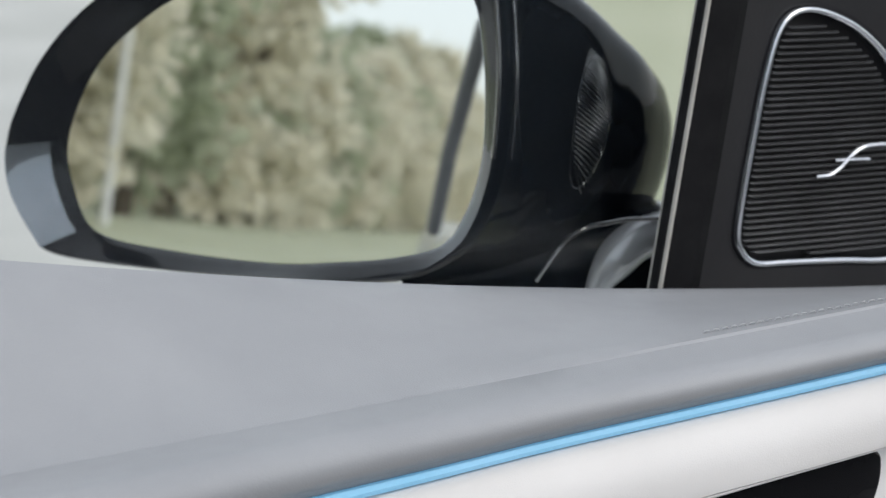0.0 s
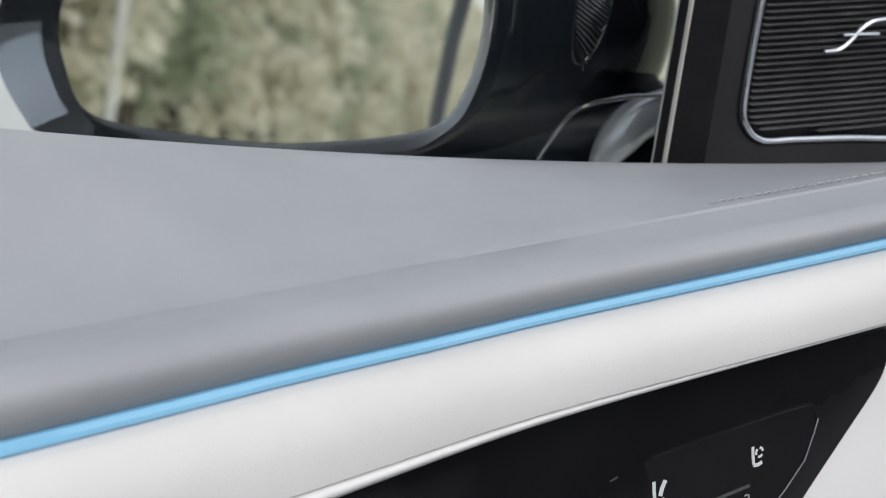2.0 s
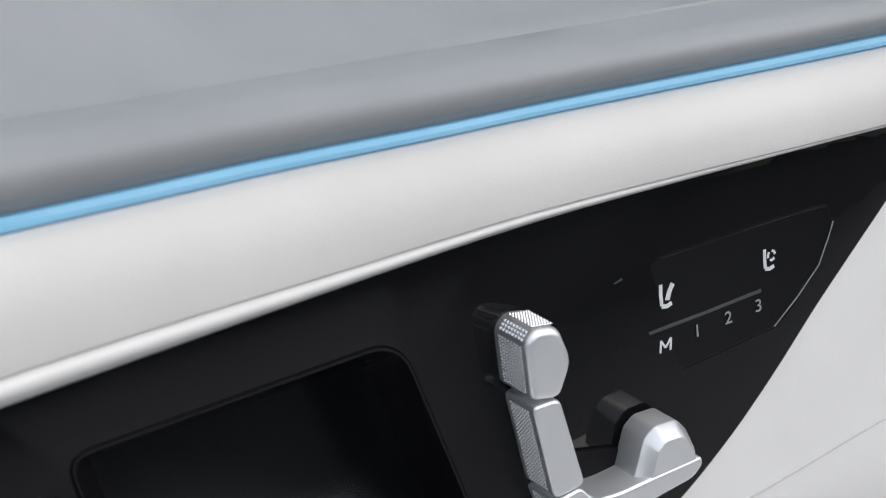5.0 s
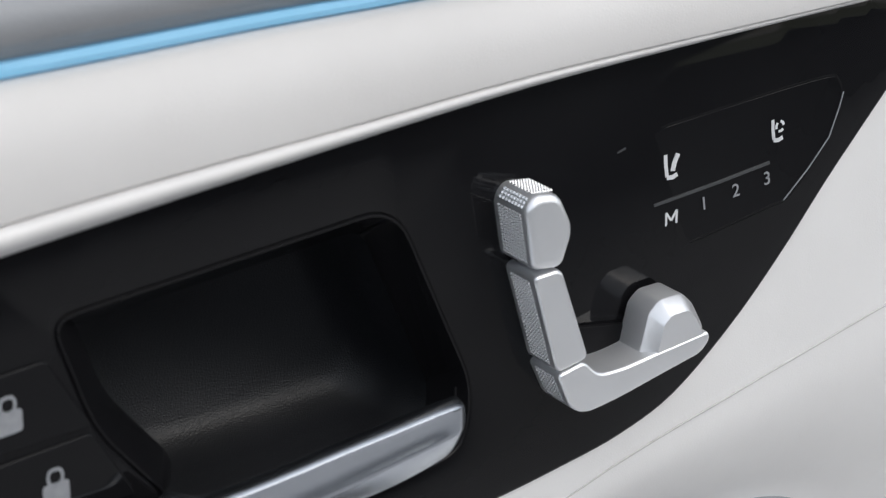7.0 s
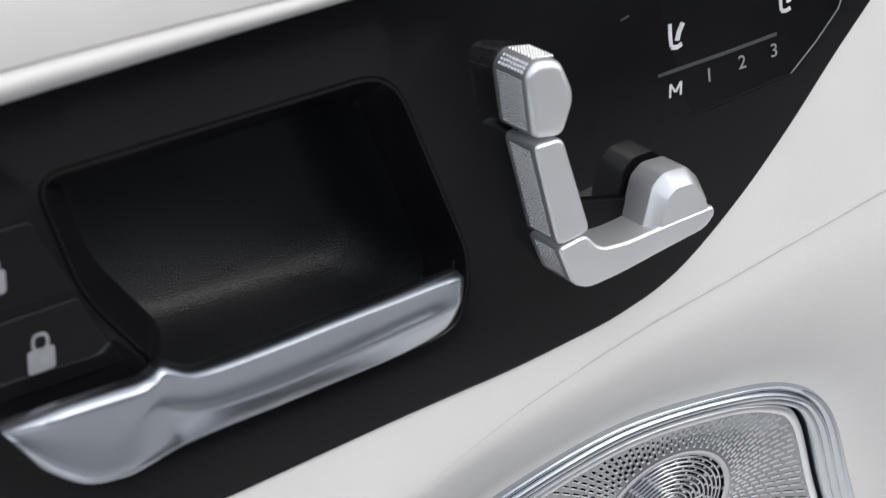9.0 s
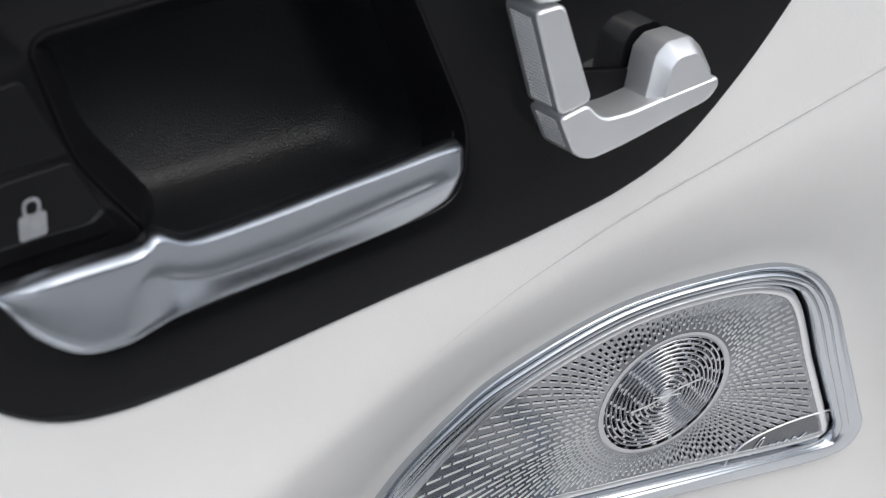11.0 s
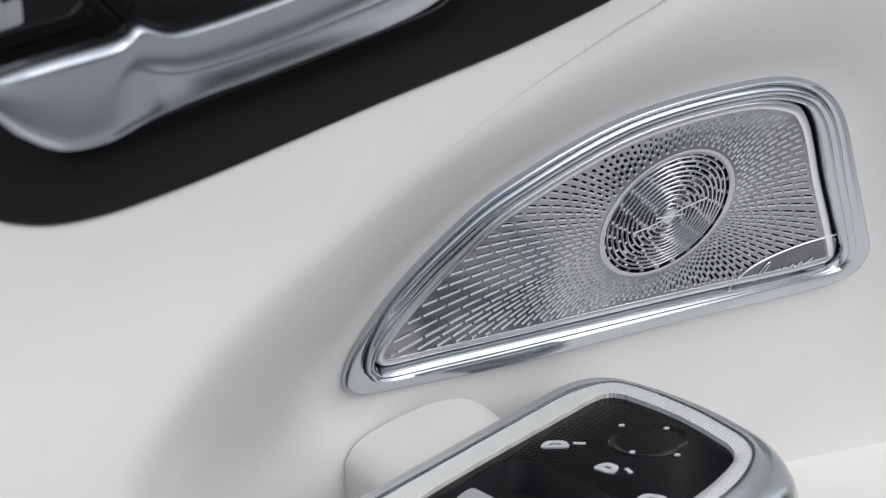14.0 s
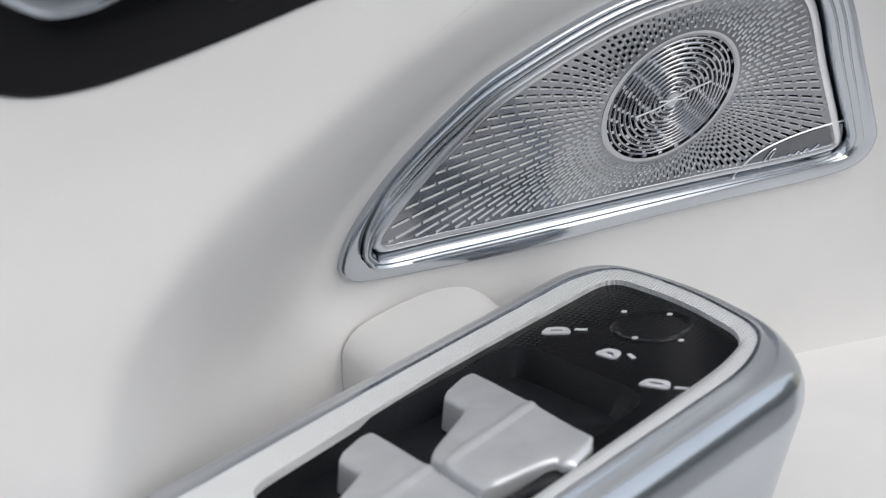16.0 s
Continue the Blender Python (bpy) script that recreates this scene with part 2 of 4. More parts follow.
def belt_back_z(x):
    return 0.917 - 0.1175 * x + 0.12 * (x - 0.11) ** 2


STATIONS = [-0.62 + 0.02 * i for i in range(58)]
DOOR = thing("car_door", "inner car door trimmed in white leather with a grey leather top", "car door")


def moulding(profile):
    bm = bmesh.new()
    return loft(bm, [[Vector((x, y, z)) for y, z in profile(x)] for x in STATIONS], closed=False)


def upper_pad(x):
    y0, zt, zb = panel_y(x), strip_top_z(x), belt_back_z(x)
    seam = 0.9025 + 0.04 * x
    roll = zt + 0.0165 - 0.018 * x
    pts = [(y0 + 0.004, zt - 0.002), (y0 + 0.0002, zt + 0.0004), (y0 - 0.0014, zt + 0.0028)]
    for k in range(11):
        a = -0.9 + (math.pi / 2 + 0.9) * k / 10
        pts.append((y0 + 0.0062 - 0.0122 * math.cos(a), roll - (roll - zt - 0.0028) / (1 + math.sin(0.9)) * (1 - math.sin(a))))
    pts += [(0.0175, seam - 0.0002), (0.0190, seam - 0.0002 - 0.0014 * smoothstep((x + 0.12) / 0.25)), (0.0205, seam)]
    for k in range(1, 9):
        t = k / 8
        pts.append((0.0205 + 0.0895 * t, seam + (zb - seam) * smoothstep(t) * 0.6 + (zb - seam) * t * 0.4))
    pts += [(0.115, zb - 0.003), (0.116, zb - 0.02)]
    return pts


def light_strip(x):
    y0, zt, zl = panel_y(x), strip_top_z(x), strip_low_z(x)
    return [(y0 + 0.006, zt - 0.0005), (y0 - 0.0005, zt - 0.0005), (y0 - 0.0012, (zt + zl) / 2), (y0 - 0.0005, zl + 0.0005), (y0 + 0.006, zl + 0.0005)]


def roll_height(x):
    return 0.0018 + 0.0047 * smoothstep((0.16 - x) / 0.30) + 0.003 * smoothstep((-0.05 - x) / 0.15)


def leather_band(x):
    y0, zl, zp = panel_y(x), strip_low_z(x), lip_z(x) + roll_height(x)
    out = [(y0 + 0.005, zl - 0.0004), (y0 - 0.0015, zl - 0.0006)]
    for k in range(1, 12):
        t = k / 12
        out.append((y0 - 0.002 - 0.011 * (1 - (1 - t) ** 3), zl + (zp - zl) * t))
    out += [(y0 - 0.0128, zp + 0.0006), (y0 - 0.0115, zp - 0.0004), (y0 - 0.008, zp - 0.0008)]
    return out


def lit_roll(x):
    y0, zp, h = panel_y(x), lip_z(x), roll_height(x)
    out = [(y0 - 0.008, zp + h + 0.0003)]
    for k in range(8):
        t = k / 7
        out.append((y0 - 0.0105 - min(0.0045, h * 0.6) * math.sin(math.pi * t ** 0.75) + 0.001 * t, zp + h * (1 - t)))
    out += [(y0 - 0.0070, zp - 0.0004), (y0 + 0.002, zp - 0.0002)]
    return out


part("upper_pad", moulding(upper_pad), GREY_LEATHER, DOOR, "grey leather padded window ledge with a seam")
part("light_strip", moulding(light_strip), BLUE, DOOR, "thin light-blue ambient light strip")
part("leather_band", moulding(leather_band), BAND_LEATHER, DOOR, "white leather band, toned down in colour, with a rolled lower edge")
part("lit_roll", moulding(lit_roll), ROLL_EDGE, DOOR, "slim satin roll under the band, paler for the light on it", angle=60)

# stitching along the ledge seam
_x = 0.10
_proto = None
while _x < 0.34:
    if _proto is None:
        bm = tube([(-0.0014, 0, -0.0003), (-0.0009, 0, 0.0003), (0.0009, 0, 0.0003), (0.0014, 0, -0.0003)], 0.00032, 6)
        _proto = part("stitch", bm, THREAD, DOOR)
        st = _proto
    else:
        st = bpy.data.objects.new("stitch", _proto.data)
        scene.collection.objects.link(st)
        st.parent = DOOR
    st.location = (_x, 0.0255, 0.9025 + 0.04 * _x + 0.0006 + (belt_back_z(_x) - 0.9025 - 0.04 * _x) * 0.03)
    _x += 0.0042

# black panel
EDGE = [(0.1560, 0.8603), (0.1612, 0.8600), (0.1648, 0.8578), (0.1664, 0.8540), (0.1658, 0.8450), (0.1612, 0.8350), (0.1445, 0.8150), (0.1285, 0.7960), (0.1100, 0.7725), (0.0900, 0.7502), (0.0662, 0.7294), (0.0437, 0.7188), (0.0211, 0.7128),
        (-0.0012, 0.7085), (-0.0235, 0.7061), (-0.0455, 0.7042), (-0.0669, 0.7022), (-0.0876, 0.7002), (-0.1075, 0.6984), (-0.1269, 0.6972), (-0.1455, 0.6971), (-0.1631, 0.7000), (-0.1797, 0.7079), (-0.1984, 0.7229), (-0.2153, 0.7487)]
outline = spline([Vector(p) for p in EDGE], 5)
outline += [Vector((-0.232, 0.79)), Vector((-0.26, lip_z(-0.26) + 0.006))]
outline += [Vector((x, lip_z(x) + 0.006)) for x in (-0.2, -0.15, -0.1, -0.05, 0.0, 0.05, 0.1, 0.125)]
outline += [Vector((0.1400, lip_z(0.1400) + 0.0010)), Vector((0.1500, 0.8604))]
HOLE = rounded([Vector(p) for p in ((-0.0471, 0.8178), (-0.0166, 0.7508), (-0.0202, 0.7300), (-0.0626, 0.7260), (-0.1137, 0.7222), (-0.1542, 0.7195), (-0.1643, 0.7360), (-0.1320, 0.7481), (-0.1542, 0.7749), (-0.1663, 0.8105))],
               [0.013, 0.012, 0.014, 0.02, 0.02, 0.01, 0.005, 0.004, 0.01, 0.008], 6)


def front(x, z, w):
    """Place on the black panel, w metres proud of it."""
    return Vector((x, panel_y(x) - w, z))


def panel_with_hole(outer, hole, height):
    bm = bmesh.new()
    edge_o, edge_h = inset(outer, 0.0015), inset(hole, -0.0015)
    loops = []
    for a, b in ((outer, edge_o), (hole, edge_h)):
        loft(bm, [[front(p.x, p.y, -0.004) for p in a], [front(p.x, p.y, height - 0.0012) for p in a], [front(p.x, p.y, height - 0.0004) for p in [(u * 2 + v) / 3 for u, v in zip(a, b)]]])
        lo = [bm.verts.new(front(p.x, p.y, height)) for p in b]
        loops.append(lo)
        last = [bm.verts.new(front(p.x, p.y, height - 0.0004)) for p in [(u * 2 + v) / 3 for u, v in zip(a, b)]]
        for i in range(len(lo)):
            j = (i + 1) % len(lo)
            bm.faces.new((last[i], last[j], lo[j], lo[i]))
    edges = []
    for lo in loops:
        for i in range(len(lo)):
            e = bm.edges.get((lo[i], lo[(i + 1) % len(lo)]))
            edges.append(e)
    bmesh.ops.triangle_fill(bm, use_beauty=True, use_dissolve=False, edges=edges)
    return bm


part("black_panel", panel_with_hole(outline, HOLE, 0.001), PIANO, DOOR, "glossy black control panel with a grip recess", angle=60)

# grip recess
bm = bmesh.new()
_in = inset(HOLE, 0.004)
_mid = Vector((-0.088, 0.766))
_box = rounded([Vector(p) - _mid for p in ((-0.0564, 0.8101), (-0.0275, 0.7511), (-0.0337, 0.7344), (-0.1239, 0.7267), (-0.1502, 0.7434), (-0.1582, 0.8014))], [0.014, 0.014, 0.012, 0.02, 0.016, 0.012], 8)
_back = [_mid + (p - _mid).normalized() * ray_radius(_box, math.atan2(p.y - _mid.y, p.x - _mid.x)) for p in HOLE]
_floor = [p * 0.72 + Vector((-0.082, 0.772)) * 0.28 for p in _back]
loft(bm, [[front(p.x, p.y, -0.0002) for p in HOLE], [front(p.x, p.y, -0.004) for p in _in], [Vector((p.x, 0.022, p.y)) for p in _back], [Vector((p.x, 0.036, p.y)) for p in [(a + b) / 2 for a, b in zip(_back, _floor)]], [Vector((p.x, 0.040, p.y)) for p in _floor]], cap_end=True)
part("grip_recess", bm, POCKET, DOOR, "deep black grained grip recess", angle=70)

part("recess_bezel", ring(HOLE, front, [(-0.0004, 0.0006), (0.0, 0.00125), (0.0007, 0.00115), (0.0014, 0.0002), (0.0085, -0.0100), (0.0095, -0.0120)]), PIANO, DOOR, "glossy black bevel round the recess", angle=30)

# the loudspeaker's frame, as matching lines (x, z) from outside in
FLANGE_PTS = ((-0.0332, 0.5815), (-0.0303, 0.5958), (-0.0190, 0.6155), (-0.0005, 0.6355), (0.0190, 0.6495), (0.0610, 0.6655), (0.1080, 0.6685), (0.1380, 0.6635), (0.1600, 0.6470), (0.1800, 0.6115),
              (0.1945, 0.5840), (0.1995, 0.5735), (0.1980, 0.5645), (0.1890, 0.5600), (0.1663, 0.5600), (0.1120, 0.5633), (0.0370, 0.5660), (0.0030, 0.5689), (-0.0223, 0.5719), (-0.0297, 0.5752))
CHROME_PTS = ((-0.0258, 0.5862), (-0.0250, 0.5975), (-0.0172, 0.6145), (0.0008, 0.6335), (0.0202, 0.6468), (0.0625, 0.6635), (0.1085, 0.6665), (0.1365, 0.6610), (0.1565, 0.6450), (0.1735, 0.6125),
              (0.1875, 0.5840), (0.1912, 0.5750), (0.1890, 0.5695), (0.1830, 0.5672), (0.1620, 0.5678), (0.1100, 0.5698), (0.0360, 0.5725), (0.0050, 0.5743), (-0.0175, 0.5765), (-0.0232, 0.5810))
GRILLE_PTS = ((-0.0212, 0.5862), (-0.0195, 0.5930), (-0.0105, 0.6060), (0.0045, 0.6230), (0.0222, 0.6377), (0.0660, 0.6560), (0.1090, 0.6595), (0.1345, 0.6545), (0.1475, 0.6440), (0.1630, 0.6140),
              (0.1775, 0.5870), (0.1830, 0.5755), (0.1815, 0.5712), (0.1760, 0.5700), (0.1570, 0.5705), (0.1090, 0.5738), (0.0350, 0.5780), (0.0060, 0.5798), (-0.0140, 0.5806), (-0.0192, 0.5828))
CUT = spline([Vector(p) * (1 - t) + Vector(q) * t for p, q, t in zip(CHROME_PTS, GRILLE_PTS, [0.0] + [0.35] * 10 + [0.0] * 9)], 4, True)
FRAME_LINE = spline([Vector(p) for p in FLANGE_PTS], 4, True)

# white lower panel with the bowl round the loudspeaker
RIM = [(-0.1533, 0.4117), (-0.1523, 0.5095), (-0.1503, 0.5642), (-0.1472, 0.5866), (-0.1412, 0.6049), (-0.1250, 0.6257), (-0.0985, 0.6423), (-0.0668, 0.6539), (-0.0265, 0.6673), (0.0247, 0.6812), (0.09, 0.700), (0.16, 0.722), (0.30, 0.765), (0.5, 0.82)]
rim_pts = spline([Vector(p) for p in RIM], 6)


def inside(p, loop):
    hit = False
    for a, b in zip(loop, loop[1:] + loop[:1]):
        if (a.y > p.y) != (b.y > p.y) and p.x < a.x + (b.x - a.x) * (p.y - a.y) / (b.y - a.y):
            hit = not hit
    return hit


def bowl_depth(x, z):
    """Signed way into the bowl from its rim."""
    p, best, side = Vector((x, z)), 1e9, 1
    for a, b in zip(rim_pts, rim_pts[1:]):
        d = b - a
        t = min(max((p - a).dot(d) / d.length_squared, 0), 1)
        q = p - (a + d * t)
        if q.length < best:
            best, side = q.length, (-1 if d.x * q.y - d.y * q.x > 0 else 1)
    return best * side


def speaker_y(z):
    return 0.038 - 0.304 * (z - 0.615)


def frame_gap(x, z):
    """Way to the loudspeaker's frame."""
    p, best = Vector((x, z)), 1e9
    for a, b in zip(FRAME_LINE, FRAME_LINE[1:] + FRAME_LINE[:1]):
        d = b - a
        t = min(max((p - a).dot(d) / d.length_squared, 0), 1)
        best = min(best, (p - a - d * t).length)
    return best


def ease(t, a=0.14, b=0.10):
    """A ramp from 0 to 1 with an even slope between rounded ends a and b."""
    t = min(max(t, 0.0), 1.0)
    k = 1 / (1 - a / 2 - b / 2)
    if t < a:
        return 0.5 * k * t * t / a
    if t > 1 - b:
        return 1 - 0.5 * k * (1 - t) ** 2 / b
    return k * (t - a / 2)


def lower_y(x, z):
    d = bowl_depth(x, z)
    out = panel_y(x) + 0.0005 - 0.004 * smoothstep((0.675 - z) / 0.05) * smoothstep((0.05 - x) / 0.15)
    if inside(Vector((x, z)), FRAME_LINE):
        return speaker_y(z)
    way = max(d + 0.014, 0.0)
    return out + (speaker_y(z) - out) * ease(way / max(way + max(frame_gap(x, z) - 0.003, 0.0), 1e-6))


bm = bmesh.new()
loft(bm, [[Vector((x, lower_y(x, z), z)) for z in [0.40 + 0.0042 * j for j in range(114)]] for x in [-0.42 + 0.0045 * i for i in range(181)]], closed=False)
_o = inset(outline, 0.012)
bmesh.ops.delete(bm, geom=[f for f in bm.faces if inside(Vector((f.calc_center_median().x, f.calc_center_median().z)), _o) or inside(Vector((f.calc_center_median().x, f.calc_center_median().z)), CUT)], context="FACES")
part("lower_panel", bm, WHITE_LEATHER, DOOR, "white leather lower door panel curving into a bowl")

# stitched joint in the white leather, running up beside the black panel
_joint = spline([Vector(p) for p in ((-0.030, 0.6790), (0.001, 0.6918), (0.0228, 0.7001), (0.0446, 0.7083), (0.0669, 0.7157), (0.0896, 0.7226), (0.1126, 0.7298), (0.1363, 0.7370), (0.1526, 0.7420), (0.20, 0.7560))], 10)
part("joint", tube([Vector((p.x, lower_y(p.x, p.y) - 0.0001, p.y)) for p in _joint], 0.0005, 6, taper=[0.00045 * smoothstep(i / 35) + 0.00002 for i in range(len(_joint))]), JOINT, DOOR, "fine joint line in the white leather")

# ---- seat adjuster: three metal pieces shaped like a seat ----
ADJ = thing("seat_adjuster", "satin silver seat-shaped adjuster with knurled edges", "seat control", at=(0, 0, 0))


def knurl(bm, quad, nu, nv, high):
    """Rows of small studs on a four-cornered face."""
    a, b, c, d = [Vector(p) for p in quad]
    n = (d - a).cross(b - a).normalized()
    e, g = (b - a) / nu * 0.40, (d - a) / nv * 0.40
    for i in range(nu):
        for j in range(nv):
            u, v = (i + 0.5) / nu, (j + 0.5) / nv
            p = a * (1 - u) * (1 - v) + b * u * (1 - v) + c * u * v + d * (1 - u) * v
            base = [bm.verts.new(p + s * e + t * g) for s, t in ((-1, -1), (1, -1), (1, 1), (-1, 1))]
            top = [bm.verts.new(p + s * e * 0.45 + t * g * 0.45 + n * high) for s, t in ((-1, -1), (1, -1), (1, 1), (-1, 1))]
            for k in range(4):
                m = (k + 1) % 4
                bm.faces.new((base[k], base[m], top[m], top[k]))
            bm.faces.new(top)


def flat(x, z, w):
    return Vector((x, -0.0010 - w, z))


def adjuster_piece(name, loop, low, high, bevel, studs, label):
    bm = slab(loop, flat, low, high, bevel, 4, top=False)
    bmesh.ops.triangle_fill(bm, use_beauty=True, edges=[e for e in bm.edges if len(e.link_faces) == 1])
    ob = part(name, bm, SATIN, ADJ, label)
    if studs:
        bm = bmesh.new()
        for quad, nu, nv in studs:
            knurl(bm, quad, nu, nv, 0.00050)
        tagged(part("knurling", bm, SATIN, ob, "rows of fine metal studs"), kind="stuff")
    return ob


HEAD = rounded([Vector(p) for p in ((-0.0092, 0.8135), (-0.0055, 0.8180), (0.0035, 0.8175), (0.0093, 0.8050), (0.0050, 0.7928), (-0.0062, 0.7935))], [0.003, 0.003, 0.0035, 0.004, 0.003, 0.003], 5)
BACK = rounded([Vector(p) for p in ((-0.0048, 0.7908), (0.0058, 0.7920), (0.0168, 0.7597), (0.0048, 0.7565))], 0.0028, 4)
FOOT = rounded([Vector(p) for p in ((0.0048, 0.7558), (0.0152, 0.7588), (0.0205, 0.7530), (0.0310, 0.7536), (0.0435, 0.7562), (0.0640, 0.7600), (0.0648, 0.7568), (0.0612, 0.7525), (0.0480, 0.7488), (0.0285, 0.7430), (0.0165, 0.7405), (0.0105, 0.7428))],
               [0.002, 0.002, 0.004, 0.003, 0.003, 0.002, 0.002, 0.003, 0.006, 0.008, 0.004, 0.003], 4)
NUB = rounded([Vector(p) for p in ((0.0395, 0.7540), (0.0432, 0.7688), (0.0472, 0.7724), (0.0560, 0.7732), (0.0602, 0.7692), (0.0650, 0.7600), (0.0632, 0.7560))], 0.0016, 3)


def side_quad(p, q, w0, w1):
    return [flat(*p, w0), flat(*q, w0), flat(*q, w1), flat(*p, w1)]


adjuster_piece("headrest_knob", HEAD, 0.004, 0.0235, 0.0028,
               [(side_quad((-0.0064, 0.7955), (-0.0090, 0.8122), 0.0060, 0.0205), 15, 8), (side_quad((-0.0088, 0.8136), (-0.0064, 0.8171), 0.0060, 0.0205), 3, 8), (side_quad((-0.0055, 0.8182), (0.0026, 0.8178), 0.0060, 0.0205), 8, 8)], "satin metal headrest piece")
adjuster_piece("backrest_bar", BACK, 0.004, 0.0215, 0.0013, [(side_quad((0.0042, 0.7590), (-0.0042, 0.7885), 0.0062, 0.0180), 24, 8)], "satin metal backrest piece")
adjuster_piece("cushion_bar", FOOT, 0.004, 0.0215, 0.0012, [(side_quad((0.0100, 0.7448), (0.0054, 0.7548), 0.0062, 0.0180), 8, 8)], "satin metal seat piece")
_n0 = Vector((0.0540, 0.7570))
bm = loft(bmesh.new(), [[flat(*(_n0 + (p - _n0) * k), w) for p in NUB] for k, w in ((1.0, 0.004), (1.0, 0.0158), (0.985, 0.0166), (0.74, 0.0207), (0.72, 0.0212))], cap_start=True, cap_end=True)
part("cushion_front", bm, SATIN, ADJ, "raised chamfered front of the seat piece", angle=30)
bm = slab(rounded([Vector(p) for p in ((-0.004, 0.807), (0.003, 0.807), (0.012, 0.765), (0.050, 0.760), (0.048, 0.752), (0.012, 0.748), (0.003, 0.765))], 0.002), front, 0.0, 0.0045, 0.0005)
part("base", bm, RUBBER, ADJ, "black plastic base behind the metal")

# ---- seat memory keypad ----
PAD = thing("memory_keypad", "flush glossy black keypad with white seat symbols", "keypad")
KEY = spline([Vector(p) for p in ((0.0406, 0.8227), (0.0363, 0.8208), (0.0335, 0.8170), (0.0324, 0.8105), (0.0338, 0.8020), (0.0368, 0.7925), (0.0404, 0.7851), (0.0450, 0.7822), (0.0558, 0.7816), (0.0763, 0.7851), (0.1020, 0.7908), (0.1112, 0.7934), (0.1225, 0.8057), (0.1290, 0.8167), (0.1318, 0.8250), (0.1300, 0.8318), (0.1230, 0.8332), (0.0820, 0.8284))], 5, True)
part("keypad_plate", slab(KEY, front, 0.0008, 0.00112, 0.0003), PIANO, PAD, "glossy black plate with a fine edge")
part("keypad_edge", ring(inset(KEY, -0.0009), front, [(0, 0.0009), (0.0002, 0.00115), (0.0007, 0.00115), (0.0009, 0.0009)]), RUBBER, PAD, "fine dark joint round the keypad")


def bar(parent, mat, place, points, width, w, name="bar", height=0.0002):
    """A flat printed or raised stroke along a few points."""
    bm = bmesh.new()
    pts, L, R = [Vector(p) for p in points], [], []
    for i, p in enumerate(pts):
        d = (pts[min(i + 1, len(pts) - 1)] - pts[max(i - 1, 0)]).normalized()
        n = Vector((-d.y, d.x)) * width / 2
        L.append(p + n), R.append(p - n)
    slab(L + R[::-1], place, w, w + height, min(height, width) * 0.3, 2, bm=bm)
    return part(name, bm, mat, parent)


def seat_symbol(cx, cz, s, waves):
    bar(PAD, PRINT, front, [(cx - 0.55 * s, cz + 1.0 * s), (cx - 0.5 * s, cz + 0.2 * s), (cx - 0.35 * s, cz - 0.75 * s)], 0.32 * s, 0.0012, "symbol_stroke")
    bar(PAD, PRINT, front, [(cx - 0.35 * s, cz - 0.8 * s), (cx + 0.15 * s, cz - 0.85 * s), (cx + 0.6 * s, cz - 0.65 * s)], 0.36 * s, 0.0012, "symbol_stroke")
    if waves:
        bar(PAD, PRINT, front, [(cx + 0.15 * s, cz - 0.35 * s), (cx + 0.3 * s, cz + 0.3 * s), (cx + 0.6 * s, cz + 0.95 * s)], 0.42 * s, 0.0012, "symbol_stroke")
        return
    for k in range(3):
        bar(PAD, PRINT, front, [(cx + 0.25 * s + 0.40 * s * math.cos(a), cz + 0.35 * s + 0.45 * s * math.sin(a)) for a in (2.1 * k + 0.2, 2.1 * k + 0.9, 2.1 * k + 1.5)], 0.24 * s, 0.0012, "symbol_stroke")


seat_symbol(0.0612, 0.8115, 0.0044, True)
seat_symbol(0.1050, 0.8175, 0.0040, False)
bar(PAD, LINE, front, [(0.0545, 0.7992), (0.080, 0.8030), (0.102, 0.8068)], 0.0011, 0.0012, "ridge", 0.0007)
# Thin grey strokes stand for highlights on the keypad's glossy edge.
bar(PAD, LOCK_PRINT, front, [(0.1328, 0.8275), (0.1312, 0.8220), (0.1275, 0.8120), (0.1190, 0.8020), (0.1090, 0.7922)], 0.0004, 0.0012, "bright_edge", 0.0004)
bar(PAD, LINE, front, [(0.0365, 0.8165), (0.0385, 0.8195), (0.0425, 0.8208)], 0.0008, 0.0014, "bright_edge", 0.0004)


def text(parent, string, size, m, mat, name="digit"):
    cu = bpy.data.curves.new(name, "FONT")
    cu.body, cu.size, cu.align_x, cu.align_y, cu.extrude, cu.offset = string, size, "CENTER", "CENTER", 0.0001, 0.00002
    tmp = bpy.data.objects.new("tmp", cu)
    scene.collection.objects.link(tmp)
    me = bpy.data.meshes.new_from_object(tmp.evaluated_get(bpy.context.evaluated_depsgraph_get()))
    bpy.data.objects.remove(tmp)
    me.materials.clear()
    me.materials.append(mat)
    ob = new(name, me)
    ob.parent = parent
    ob.matrix_local = m
    return ob


for ch, x, z in (("1", 0.0750, 0.7965), ("2", 0.0882, 0.7990), ("3", 0.1012, 0.8012)):
    text(PAD, ch, 0.0066, Matrix.Translation(front(x, z, 0.0017)) @ pose(0, 0, 0, 90, -8, 0), LOCK_PRINT)

for pts in (((-0.0021, -0.0023), (-0.0021, 0.0023)), ((-0.0021, 0.0022), (0.0, -0.0008)), ((0.0, -0.0008), (0.0021, 0.0024)), ((0.0021, 0.0024), (0.0021, -0.0022))):
    bar(PAD, PRINT, front, [(0.0618 + a, 0.7937 + b + 0.1 * a) for a, b in pts], 0.0008, 0.0015, "letter_stroke")

